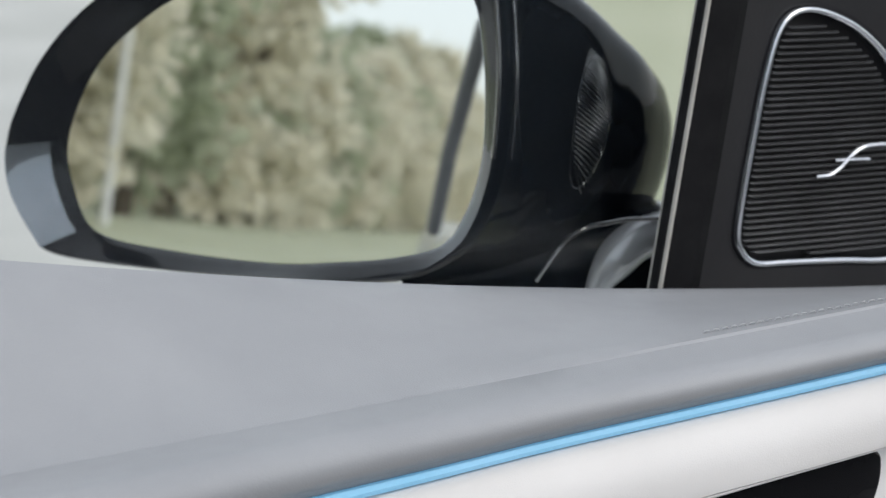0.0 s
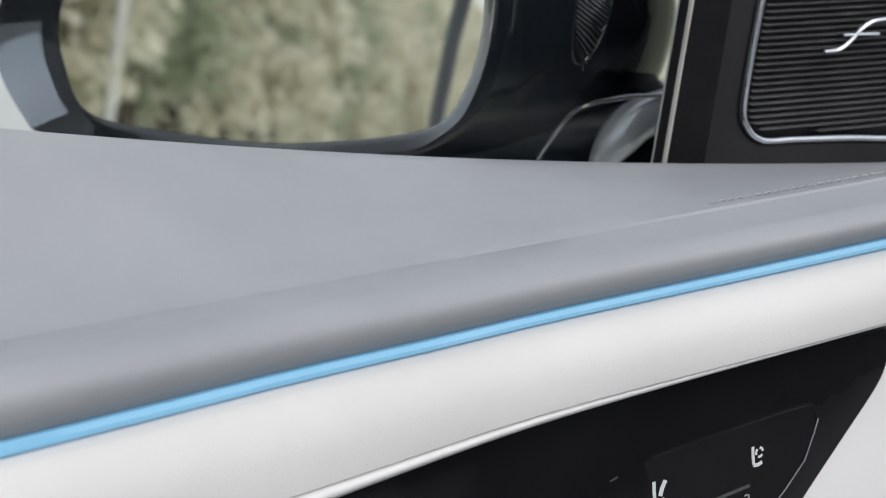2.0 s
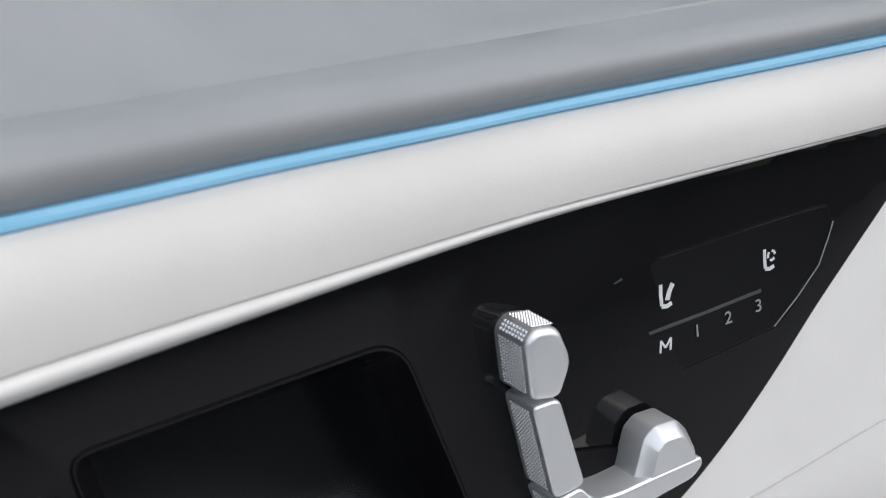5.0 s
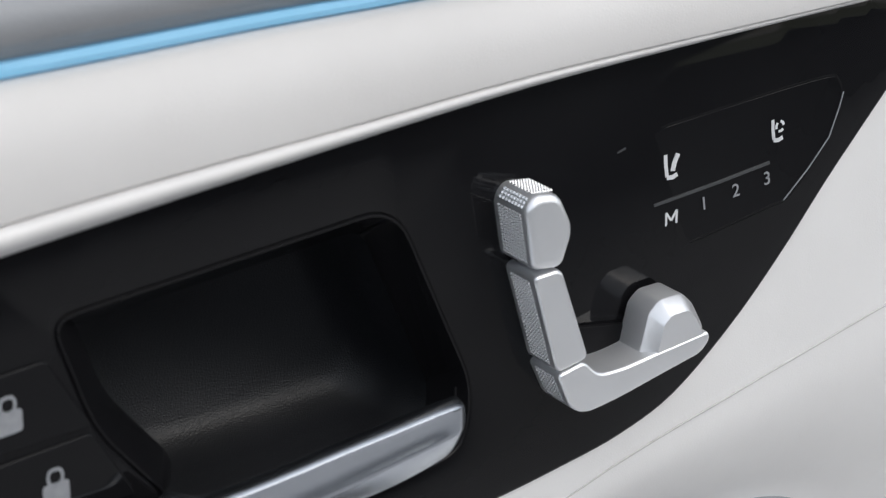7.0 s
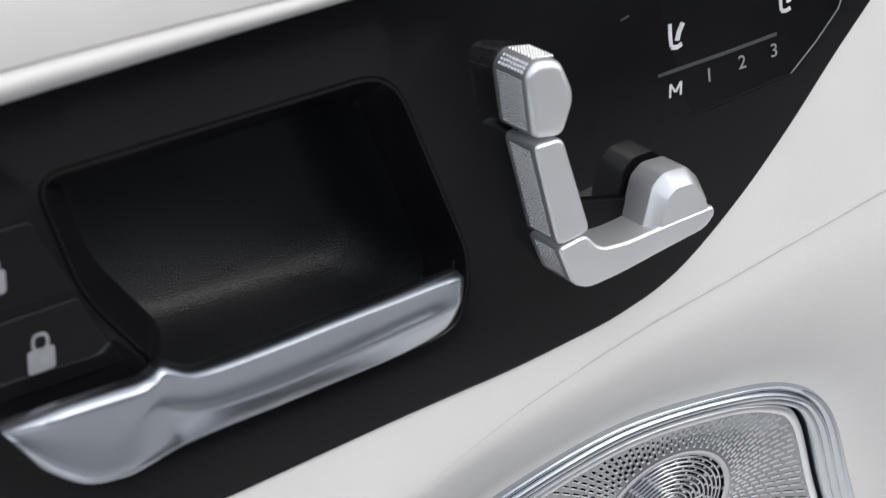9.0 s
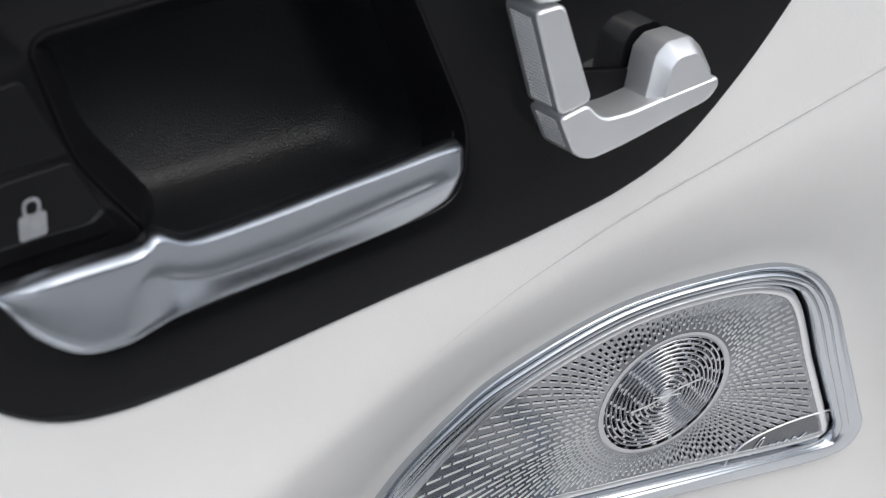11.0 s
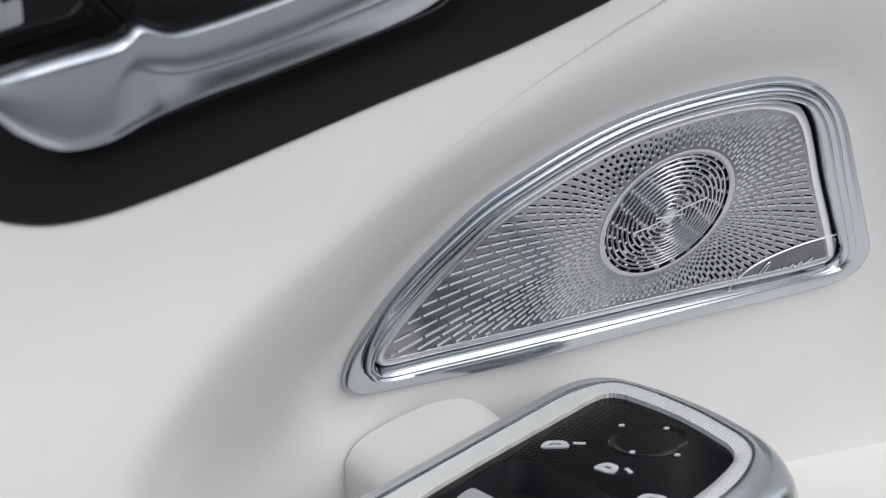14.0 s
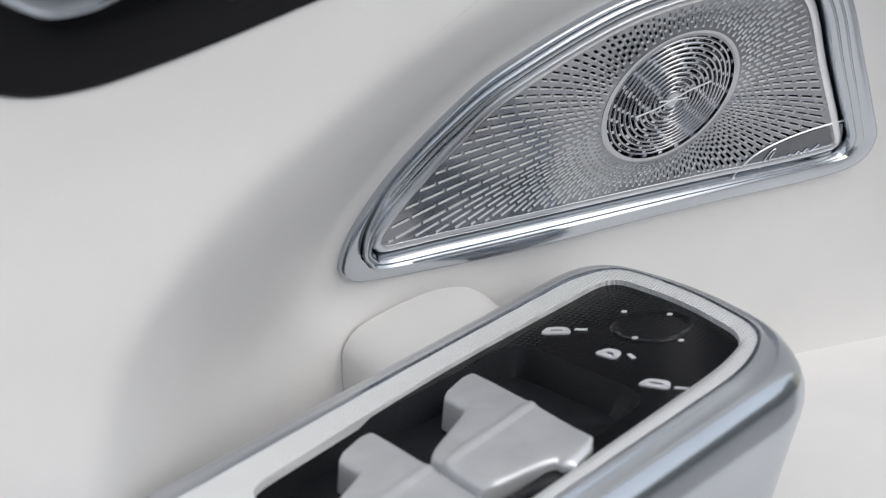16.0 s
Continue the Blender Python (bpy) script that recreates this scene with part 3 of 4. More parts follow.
# ---- lock buttons beside the recess ----
LOCK = thing("lock_buttons", "pair of black lock buttons with white padlock symbols", "lock button")
for xc, zc in ((-0.1680, 0.7626), (-0.1811, 0.7876)):
    lp = rounded([Vector((xc - 0.03, zc - 0.0125)), Vector((xc + 0.026, zc - 0.0105)), Vector((xc + 0.0125, zc + 0.0125)), Vector((xc - 0.03, zc + 0.0100))], 0.002)
    b = part("button", slab(lp, front, 0.0008, 0.0022, 0.0006), PIANO, LOCK, "glossy black rocker button")
    part("shackle", ring(rounded([Vector(p) for p in ((xc - 0.0028, zc), (xc + 0.0027, zc), (xc + 0.0027, zc + 0.0056), (xc - 0.0028, zc + 0.0056))], 0.0026), lambda x, z, w: front(x, z, w), [(0, 0.0022), (0, 0.0025), (0.0010, 0.0025), (0.0010, 0.0022)]), LOCK_PRINT, b, "white printed padlock loop")
    part("padlock", slab(rounded([Vector(p) for p in ((xc - 0.0042, zc - 0.0060), (xc + 0.0042, zc - 0.0055), (xc + 0.0042, zc + 0.0012), (xc - 0.0042, zc + 0.0008))], 0.0012), front, 0.0021, 0.0025, 0.0001), LOCK_PRINT, b, "white printed padlock body")

# ---- chrome pull handle ----
HANDLE = thing("pull_handle", "satin chrome door pull handle below the recess", "door handle")
TOP = ((-0.1866, 0.7513), (-0.1695, 0.7519), (-0.1604, 0.7521), (-0.1521, 0.7521), (-0.1423, 0.7523), (-0.1362, 0.7549), (-0.1268, 0.7508), (-0.1156, 0.7504), (-0.0962, 0.7514), (-0.0760, 0.7529), (-0.0552, 0.7542), (-0.0399, 0.7553), (-0.0318, 0.7553), (-0.0286, 0.7538), (-0.0272, 0.7500))
MID = ((-0.1859, 0.7497), (-0.1724, 0.7433), (-0.1624, 0.7391), (-0.1543, 0.7368), (-0.1458, 0.7389), (-0.1394, 0.7426), (-0.1311, 0.7395), (-0.1199, 0.7371), (-0.0967, 0.7375), (-0.0764, 0.7394), (-0.0554, 0.7420), (-0.0400, 0.7439), (-0.0318, 0.7450), (-0.0286, 0.7456), (-0.0272, 0.7461))
LOW = ((-0.1849, 0.7482), (-0.1791, 0.7398), (-0.1727, 0.7327), (-0.1610, 0.7253), (-0.1483, 0.7235), (-0.1382, 0.7241), (-0.1260, 0.7256), (-0.1145, 0.7269), (-0.0949, 0.7280), (-0.0744, 0.7295), (-0.0531, 0.7311), (-0.0390, 0.7335), (-0.0318, 0.7362), (-0.0286, 0.7392), (-0.0272, 0.7430))
loops = []
for a, c, b in zip(*(spline([Vector(p) for p in line], 6) for line in (TOP, MID, LOW))):
    s = smoothstep((a.x + 0.143) / 0.015)
    lip = 0.0032 - 0.0014 * s
    back = min(0.014, (a.y - b.y) * 0.5)
    lip *= min(1.0, (a.y - b.y) / 0.012)
    pts = [front(a.x, a.y - back, 0.0080), front(a.x, a.y - back * 0.25, 0.0100), front(a.x, a.y - 0.0004, 0.0112), front(a.x, a.y, 0.0122), front(a.x, a.y - lip * 0.35, 0.0155), front(a.x, a.y - lip * 0.75, 0.0172), front(a.x, a.y - lip, 0.0176)]
    start, end = a - Vector((0, lip)), b
    for k in range(1, 9):
        t = k / 8
        p = start + (c - start) * t
        q = 0.55 * t
        pts.append(front(p.x, p.y, (1 - s) * (0.0176 - 0.0010 * math.sin(math.pi * q)) + s * (0.0175 - 0.0010 * (1 - smoothstep((a.x + 0.044) / 0.012)) * math.sin(math.pi * t))))
    for r in (0.04, 0.12, 0.25, 0.4, 0.55, 0.68, 0.74, 0.80, 0.86, 0.91, 0.95, 0.98, 1.0):
        p = c + (b - c) * r
        q = 0.55 + 0.38 * min(r / 0.86, 1.0)
        rim = max(r - 0.72, 0) / 0.28
        dish = 0.0176 - 0.0010 * math.sin(math.pi * q) - 0.0026 * rim - 0.0024 * rim ** 6
        pts.append(front(p.x, p.y, (1 - s) * dish + s * (0.0174 - 0.0034 * r - 0.0025 * r * r - 0.0025 * rim ** 6)))
    pts += [front(b.x, b.y + 0.0006, 0.0075), front(b.x, b.y + 0.001, 0.0005)]
    tip = 0.0050 * min(max((a.x + 0.0345) / 0.0073, 0), 1) ** 2
    loops.append([p + Vector((0, tip * smoothstep((panel_y(p.x) - p.y) / 0.0176), 0)) for p in pts])
part("grip", loft(bmesh.new(), loops, cap_start=True, cap_end=True), HANDLE_METAL, HANDLE, "satin chrome grip with a dished paddle and a creased face", angle=50)
edge = spline([Vector(p) for p in ((-0.0241, 0.7530), (-0.0246, 0.7431), (-0.0277, 0.7357), (-0.0378, 0.7312), (-0.0531, 0.7285), (-0.0743, 0.7269), (-0.0948, 0.7253), (-0.1144, 0.7241), (-0.1381, 0.7211), (-0.1542, 0.7205))], 6)
part("surround", tube([front(p.x, p.y, 0.0014) for p in edge], 0.0006, 6), PIANO, HANDLE, "glossy black edge round the grip")

# ---- loudspeaker in the bowl ----
SPEAKER = thing("door_loudspeaker", "chrome-framed loudspeaker with a perforated radial metal grille", "loudspeaker")
SPK = Matrix.Translation((0.0925, speaker_y(0.617) - 0.001, 0.617)) @ Matrix(((1, 0, 0, 0), (0, -0.291, -0.957, 0), (0, 0.957, -0.291, 0), (0, 0, 0, 1)))


def on_speaker(u, v, w):
    return SPK @ Vector((u, v, w))


def spk2(pts):
    return [Vector((x - 0.0925, (z - 0.617) / 0.957)) for x, z in pts]


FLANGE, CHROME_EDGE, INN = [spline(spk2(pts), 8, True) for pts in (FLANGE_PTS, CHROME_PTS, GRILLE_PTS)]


def between(outer, inner, profile):
    """A moulding between two matching lines; profile: (way across, height) pairs."""
    return loft(bmesh.new(), [[on_speaker(*(p + (q - p) * t), w) for p, q in zip(outer, inner)] for t, w in profile])


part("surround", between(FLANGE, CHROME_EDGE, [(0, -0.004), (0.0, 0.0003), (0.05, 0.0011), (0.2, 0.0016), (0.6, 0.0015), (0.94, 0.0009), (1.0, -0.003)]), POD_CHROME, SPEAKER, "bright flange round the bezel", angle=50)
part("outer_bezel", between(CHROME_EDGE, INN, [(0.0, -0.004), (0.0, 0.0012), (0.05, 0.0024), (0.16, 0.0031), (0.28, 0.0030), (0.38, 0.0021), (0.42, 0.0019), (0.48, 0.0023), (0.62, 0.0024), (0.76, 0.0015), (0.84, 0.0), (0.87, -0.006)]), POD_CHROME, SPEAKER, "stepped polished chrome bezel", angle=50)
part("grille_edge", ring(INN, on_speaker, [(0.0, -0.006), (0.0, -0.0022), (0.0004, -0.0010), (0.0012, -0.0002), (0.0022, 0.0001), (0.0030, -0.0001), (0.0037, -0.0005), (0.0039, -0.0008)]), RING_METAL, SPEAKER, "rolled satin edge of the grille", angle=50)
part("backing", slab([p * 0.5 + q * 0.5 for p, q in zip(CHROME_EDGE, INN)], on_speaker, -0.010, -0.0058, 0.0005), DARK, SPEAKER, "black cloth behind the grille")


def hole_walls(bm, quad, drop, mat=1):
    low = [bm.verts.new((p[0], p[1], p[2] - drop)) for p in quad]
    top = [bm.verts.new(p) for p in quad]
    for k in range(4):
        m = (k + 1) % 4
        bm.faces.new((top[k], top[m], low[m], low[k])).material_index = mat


FIELD = inset(INN, 0.0036)
REACH = [ray_radius(FIELD, 2 * math.pi * k / 1440) for k in range(1440)]


def near_edge(p):
    """Whether a place on the grille lies close to its outline."""
    best = 1.0
    for a, b in zip(FIELD, FIELD[1:] + FIELD[:1]):
        d = b - a
        if d.length_squared > 0:
            t = min(max((p - a).dot(d) / d.length_squared, 0), 1)
            best = min(best, (p - a - d * t).length)
    return best < 0.0009 or not inside(p, FIELD)


def radial_grille(angles, r0, base_width):
    bm = bmesh.new()

    def put(*pts):
        bm.faces.new([bm.verts.new(p) for p in pts])

    for i, a in enumerate(angles):
        an = angles[(i + 1) % len(angles)] + (2 * math.pi if i + 1 == len(angles) else 0)
        width = base_width * min(1.0, ((an - a) / radians(3.1)) ** 0.7)
        d, n = Vector((math.cos(a), math.sin(a))), Vector((-math.sin(a), math.cos(a))) * width / 2
        dn, nn = Vector((math.cos(an), math.sin(an))), Vector((-math.sin(an), math.cos(an))) * width / 2
        R = ray_radius(FIELD, a) + 0.0004

        def at(d, n, s, r):
            p = d * r + n * s * (0.85 + 0.75 * min(r / 0.1, 1.3))
            full = REACH[int(math.atan2(p.y, p.x) / (2 * math.pi) * 1440) % 1440]
            return (p.x, p.y, -0.0005 - 0.0012 * math.sin(math.pi * min(max((p.length - r0) / (full - r0), 0), 1)))

        steps, fan = 5, 4
        edge = []
        for m in range(fan + 1):
            am = a + (an - a) * m / fan
            edge.append((Vector((math.cos(am), math.sin(am))), Vector((-math.sin(am), math.cos(am))) * width / 2, 1 - 2 * m / fan, ray_radius(FIELD, am) + 0.0004))
        for (d1, n1, s1, e1), (d2, n2, s2, e2) in zip(edge, edge[1:]):
            for k in range(steps):
                f, g = k / steps, (k + 1) / steps
                put(at(d1, n1, s1, r0 + (e1 - r0) * f), at(d1, n1, s1, r0 + (e1 - r0) * g), at(d2, n2, s2, r0 + (e2 - r0) * g), at(d2, n2, s2, r0 + (e2 - r0) * f))
        r, on, margin = r0, False, 0.0012 + 0.04 * max(R - 0.085, 0)
        while near_edge(d * (R - margin)) and margin < 0.02:
            margin += 0.0004
        nxt = r0 + (0.0010 if i % 2 else 0.0030)
        while r < R - 1e-6:
            e = min(nxt, R)
            if on and e > R - margin:
                if R - margin - r > 0.0016:
                    e = R - margin
                else:
                    on, e = False, R
            q = [at(d, n, -1, r), at(d, n, -1, e), at(d, n, 1, e), at(d, n, 1, r)]
            if on:
                hole_walls(bm, q, 0.0010)
            else:
                put(*q)
            r, on = e, not on
            grow = 0.0022 + 0.0078 * min((r - r0) / 0.07, 1)
            nxt = r + (grow if on else 0.0009)
    return bm


# wider spaced rays over the upper part, closer ones below
ANGLES = [radians(-15 + 212 * k / 66) for k in range(66)] + [radians(197 + 148 * k / 72) for k in range(72)]
grille = part("radial_grille", radial_grille(ANGLES, 0.0285, 0.00108), [PLATE_METAL, SLOT_WALL], SPEAKER, "brushed metal grille with radial slots", angle=25)
grille.matrix_local = SPK


def ring_disc(r1, rings):
    bm = bmesh.new()
    step = (r1 - 0.003) / rings

    def at(r, a, w=0.0):
        return (r * math.cos(a), r * math.sin(a), 0.0006 - 0.0020 * (r / r1) ** 2 + w)

    n = 96
    for k in range(rings):
        ra = 0.003 + step * k
        rb, rc = ra + step * 0.54, ra + step
        count = max(6, int(2 * math.pi * ra / 0.0062))
        for i in range(n):
            a, b = 2 * math.pi * i / n, 2 * math.pi * (i + 1) / n
            crown = [(ra + (rb - ra) * f, h) for f, h in ((0, 0), (0.2, 0.00028), (0.5, 0.00042), (0.8, 0.00028), (1, 0))]
            for (u, wu), (v, wv) in zip(crown, crown[1:]):
                bm.faces.new([bm.verts.new(p) for p in (at(u, a, wu), at(v, a, wv), at(v, b, wv), at(u, b, wu))])
            phase = ((i + 0.5) / n * count + 0.23 * k) % 1.0
            q = [at(rb, a), at(rc, a), at(rc, b), at(rb, b)]
            if phase < 0.78:
                hole_walls(bm, q, 0.0009, 0)
            else:
                bm.faces.new([bm.verts.new(p) for p in q])
    for i in range(24):
        a, b = 2 * math.pi * i / 24, 2 * math.pi * (i + 1) / 24
        bm.faces.new([bm.verts.new(p) for p in ((0, 0, 0.0006), at(0.003, a), at(0.003, b))])
    for i in range(n):
        a, b = 2 * math.pi * i / n, 2 * math.pi * (i + 1) / n
        for (ra, wa), (rb, wb) in (((r1, -0.0014), (r1, 0.0003)), ((r1, 0.0003), (r1 + 0.0016, 0.0)), ((r1 + 0.0016, 0.0), (0.0285, 0.0004))):
            f = [(ra, a, wa), (rb, a, wb), (rb, b, wb), (ra, b, wa)]
            bm.faces.new([bm.verts.new((r * math.cos(t), r * math.sin(t), -0.0008 + w)) for r, t, w in f])
    return bm


disc = part("centre_disc", ring_disc(0.0262, 12), [TURNED, SLOT_WALL], SPEAKER, "round centre disc with ringed slots", angle=45)
disc.matrix_local = SPK
swoosh = spline([Vector((-0.015, -0.0035, 0)), Vector((-0.007, -0.002, 0)), Vector((0.0, 0.0005, 0)), Vector((0.007, 0.003, 0)), Vector((0.015, 0.0045, 0))], 5)
part("emblem_bar", tube([on_speaker(p.x, p.y, 0.0009) for p in swoosh], 0.00032, 8), RING_METAL, SPEAKER, "small curved metal bar")
part("emblem_bar", tube([on_speaker(*p) for p in ((-0.0062, 0.0008, 0.0009), (0.0, 0.0004, 0.0011), (0.0062, -0.0004, 0.0009))], 0.00028, 8), RING_METAL, SPEAKER, "short straight metal bar")
PLATE = rounded(spk2(((0.132, 0.568), (0.141, 0.580), (0.160, 0.5835), (0.181, 0.5835), (0.184, 0.571))), [0.002, 0.006, 0.01, 0.003, 0.003])
plate = part("badge_plate", slab(PLATE, on_speaker, -0.003, -0.0006, 0.0004), DARK_STEEL, SPEAKER, "small flush metal badge plate")
part("badge_edge", tube([on_speaker(p.x, p.y, -0.0004) for p in spline(spk2(((0.131, 0.5685), (0.1365, 0.5765), (0.146, 0.5815), (0.163, 0.5842), (0.182, 0.5845))), 6)], 0.0004, 6), RING_METAL, plate, "bright curved edge line")
wave = [(0.052, -0.0470), (0.055, -0.0405), (0.0575, -0.0395), (0.0555, -0.0450), (0.0595, -0.0462), (0.0615, -0.0440), (0.0632, -0.0462), (0.0655, -0.0440), (0.0672, -0.0460), (0.0695, -0.0438), (0.0712, -0.0458), (0.0735, -0.0436), (0.0752, -0.0456), (0.0790, -0.0432)]
part("badge_stroke", tube([on_speaker(p.x, p.y, -0.0004) for p in spline([Vector(p) for p in wave], 4)], 0.00028, 6), CHROME, plate)

# ---- switch pod on the armrest ----
POD = thing("switch_pod", "chrome-rimmed window switch pod with silver rocker switches", "switch panel")
_c, _s = math.cos(radians(20)), math.sin(radians(20))


def pod(a, b, w):
    x, y = a * _c + b * _s, a * _s - b * _c
    return Vector((x, y - 0.148 * w, 0.5685 - 0.15 * y + 0.989 * w))


def xy_pod(x, y):
    return Vector((x * _c + y * _s, x * _s - y * _c))


OUTER = rounded([Vector(p) for p in ((-0.46, -0.025), (0.083, -0.025), (0.0762, 0.030), (0.0590, 0.072), (0.0325, 0.1005), (-0.46, 0.1070))], [0.01, 0.022, 0.03, 0.026, 0.03, 0.01], 8)
INNER = rounded([Vector(p) for p in ((-0.131, 0.008), (-0.030, 0.0015), (0.0585, 0.0025), (0.0515, 0.036), (0.0345, 0.0715), (0.012, 0.0765), (-0.131, 0.0825))], [0.014, 0.03, 0.010, 0.02, 0.014, 0.02, 0.012], 8)
RIMIN = rounded([Vector(p) for p in ((-0.46, -0.014), (0.072, -0.0135), (0.0655, 0.030), (0.0455, 0.074), (0.018, 0.0895), (-0.46, 0.0935))], [0.01, 0.020, 0.03, 0.028, 0.03, 0.01], 8)


def resample(loop, n):
    """n points round a loop by angle about its middle."""
    c = Vector((-0.04, 0.04))
    return [c + Vector((math.cos(t), math.sin(t))) * ray_radius([p - c for p in loop], t) for t in (2 * math.pi * k / n for k in range(n))]


N = 220
oo, ro, ri = resample(OUTER, N), resample(RIMIN, N), resample(INNER, N)
flank = []
for k in range(9):
    a = math.pi / 2 * k / 8
    flank.append([pod(*(p + (q - p) * (1 - math.cos(a))), -0.016 + 0.0175 * math.sin(a)) for p, q in zip(oo, ro)])
r2 = [p + (q - p) * 0.42 for p, q in zip(ro, ri)]
flank = [[p - Vector((0, 0, 0.0022)) for p in row] for row in flank]
flank += [[pod(*(p + (q - p) * t), w) for p, q in zip(ro, r2)] for t, w in ((0.3, 0.0004), (0.6, 0.0012), (0.9, 0.0018), (1.0, 0.0016), (1.0, 0.0))]
low = [[pod(*(p + (q - p) * s), w) for p, q in zip(oo, ro)] for s, w in ((0.30, -0.060), (0.10, -0.034), (0.0, -0.022))]
part("chrome_side", loft(bmesh.new(), low + flank), POD_CHROME, POD, "polished chrome flank", angle=70)
bm = bmesh.new()
loft(bm, [[pod(p.x, p.y, 0.0012) for p in r2], [pod(p.x, p.y, 0.0012) for p in [a * 0.5 + b * 0.5 for a, b in zip(r2, ri)]], [pod(p.x, p.y, 0.0008) for p in ri], [pod(p.x, p.y, -0.003) for p in ri]])
RIM_METAL = vary(material("textured_metal_rim", (0.92, 0.925, 0.93), 0.34, 0.12), (0.91, 0.915, 0.92), (0.95, 0.955, 0.96), 60.0)


def weave(mat, scale, strength, deep):
    """Small diamonds in relief, from two crossing sets of waves."""
    nodes, links = mat.node_tree.nodes, mat.node_tree.links
    both = nodes.new("ShaderNodeMath")
    both.operation = "MULTIPLY"
    for slot, turn in enumerate((65.0, -25.0)):
        wv, mp = node(mat, "ShaderNodeTexWave", Scale=scale), nodes.new("ShaderNodeMapping")
        mp.inputs["Rotation"].default_value = (0, 0, radians(turn))
        links.new(coords(mat), mp.inputs["Vector"])
        links.new(mp.outputs["Vector"], wv.inputs["Vector"])
        links.new(wv.outputs["Fac"], both.inputs[slot])
    relief(mat, both, "Value", strength, deep)


weave(RIM_METAL, 230.0, 0.9, 0.0005)
weave(POD_BLACK, 150.0, 0.12, 0.0004)
part("textured_rim", bm, RIM_METAL, POD, "silver rim with a fine woven relief", angle=70)

# black plate with a well for the rockers
WELL = rounded([xy_pod(x, y) for x, y in ((0.003, -0.006), (0.010, -0.070), (-0.060, -0.100), (-0.150, -0.100), (-0.150, -0.055))], [0.012, 0.012, 0.01, 0.01, 0.02], 6)
bm = bmesh.new()
edges = []
for loop, w in ((ri, -0.0012), (resample(WELL, N), -0.0012)):
    vs = [bm.verts.new(pod(p.x, p.y, w)) for p in loop]
    edges += [bm.edges.new((vs[i], vs[(i + 1) % len(vs)])) for i in range(len(vs))]
bmesh.ops.triangle_fill(bm, use_beauty=True, edges=edges)
part("black_plate", bm, POD_BLACK, POD, "glossy black switch plate")
wl = resample(WELL, N)
bm = loft(bmesh.new(), [[pod(p.x, p.y, -0.0012) for p in wl], [pod(p.x, p.y, -0.004) for p in inset(wl, 0.001)], [pod(p.x, p.y, -0.012) for p in inset(wl, 0.004)]], cap_end=True)
part("switch_well", bm, POCKET, POD, "black well round the rocker switches", angle=70)


def rocker(a0, b0):
    """A flat rocker set askew: a tab at each end, a wide body between them and a ridge across its middle."""
    loops, n = [], 60
    for k in range(n + 1):
        t = k / n
        body = smoothstep((t - 0.20) / 0.22) * (1 - smoothstep((t - 0.80) / 0.12))
        deep = 0.0190 + 0.0270 * body
        end = 0.0030 * (smoothstep((0.05 - t) / 0.05) + smoothstep((t - 0.95) / 0.05))
        top = 0.0026 + 0.0012 * (1 - abs(2 * t - 1)) + 0.0007 * smoothstep((0.034 - abs(t - 0.52)) / 0.014) - 0.0016 * smoothstep((0.03 - t) / 0.03) - 0.0016 * smoothstep((t - 0.97) / 0.03)
        row = []
        for s, drop in ((0.0, 0.013), (0.0, 0.0020), (0.02, 0.0008), (0.06, 0.0002), (0.12, 0.0), (0.35, 0.0), (0.6, 0.0), (0.84, 0.0), (0.92, 0.0004), (0.98, 0.0012), (1.0, 0.0024), (1.0, 0.013)):
            row.append(pod(a0 - 0.0212 * t - end - (deep - 2 * end) * s, b0 + 0.0643 * t + 0.0030 * s, top - drop))
        loops.append(row)
    bm = loft(bmesh.new(), loops, closed=False)
    bm.faces.new([v for v in bm.verts[:12]]), bm.faces.new([v for v in bm.verts[-12:]])
    return part("rocker_switch", bm, ROCKER, POD, "satin silver rocker switch with a tab at each end", angle=45)


rocker(-0.0310, 0.0121)
rocker(-0.0800, 0.0130)


def pod_xy(x, y, w):
    p = xy_pod(x, y)
    return pod(p.x, p.y, w)


for x, y in ((0.0425, -0.0092), (0.0523, -0.0211), (0.0322, -0.0298), (0.0419, -0.0412)):
    part("dot", slab([Vector((x + 0.0010 * math.cos(t), y + 0.0010 * math.sin(t))) for t in (2 * math.pi * k / 12 for k in range(12))], pod_xy, -0.0010, -0.0006, 0.0001), PRINT, POD)


def pod_icon(x, y, turn, wide, high, tail):
    """A small outlined symbol with a stroke beside it."""
    c, s = math.cos(radians(turn)), math.sin(radians(turn))

    def at(u, v, w):
        return pod_xy(x + u * c - v * s, y + u * s + v * c, w)

    box = rounded([Vector(p) for p in ((-wide, -high), (wide, -high), (wide * 0.6, high), (-wide * 0.7, high))], high * 0.8, 4)
    part("symbol", ring(box, at, [(0, -0.0012), (0.0, -0.0006), (high * 0.75, -0.0006), (high * 0.75, -0.0012)]), PRINT, POD)
    bar(POD, PRINT, at, [(wide * 1.1, tail), (wide * 1.9, tail * 0.4)], 0.0014, -0.0011, "symbol_stroke", 0.0004)


pod_icon(0.0167, -0.0081, -38, 0.0052, 0.0028, 0.0010)
pod_icon(0.0190, -0.0350, -75, 0.0046, 0.0030, 0.0030)
pod_icon(0.0162, -0.0637, -60, 0.0056, 0.0028, -0.0008)
part("mirror_pad", ring([Vector((0.0422 + 0.0135 * math.cos(t), -0.0253 + 0.0135 * math.sin(t))) for t in (2 * math.pi * k / 40 for k in range(40))], pod_xy, [(0, -0.0012), (0.0006, -0.0006), (0.0016, -0.0010), (0.004, -0.0014)]), PIANO, POD, "round mirror adjusting pad")
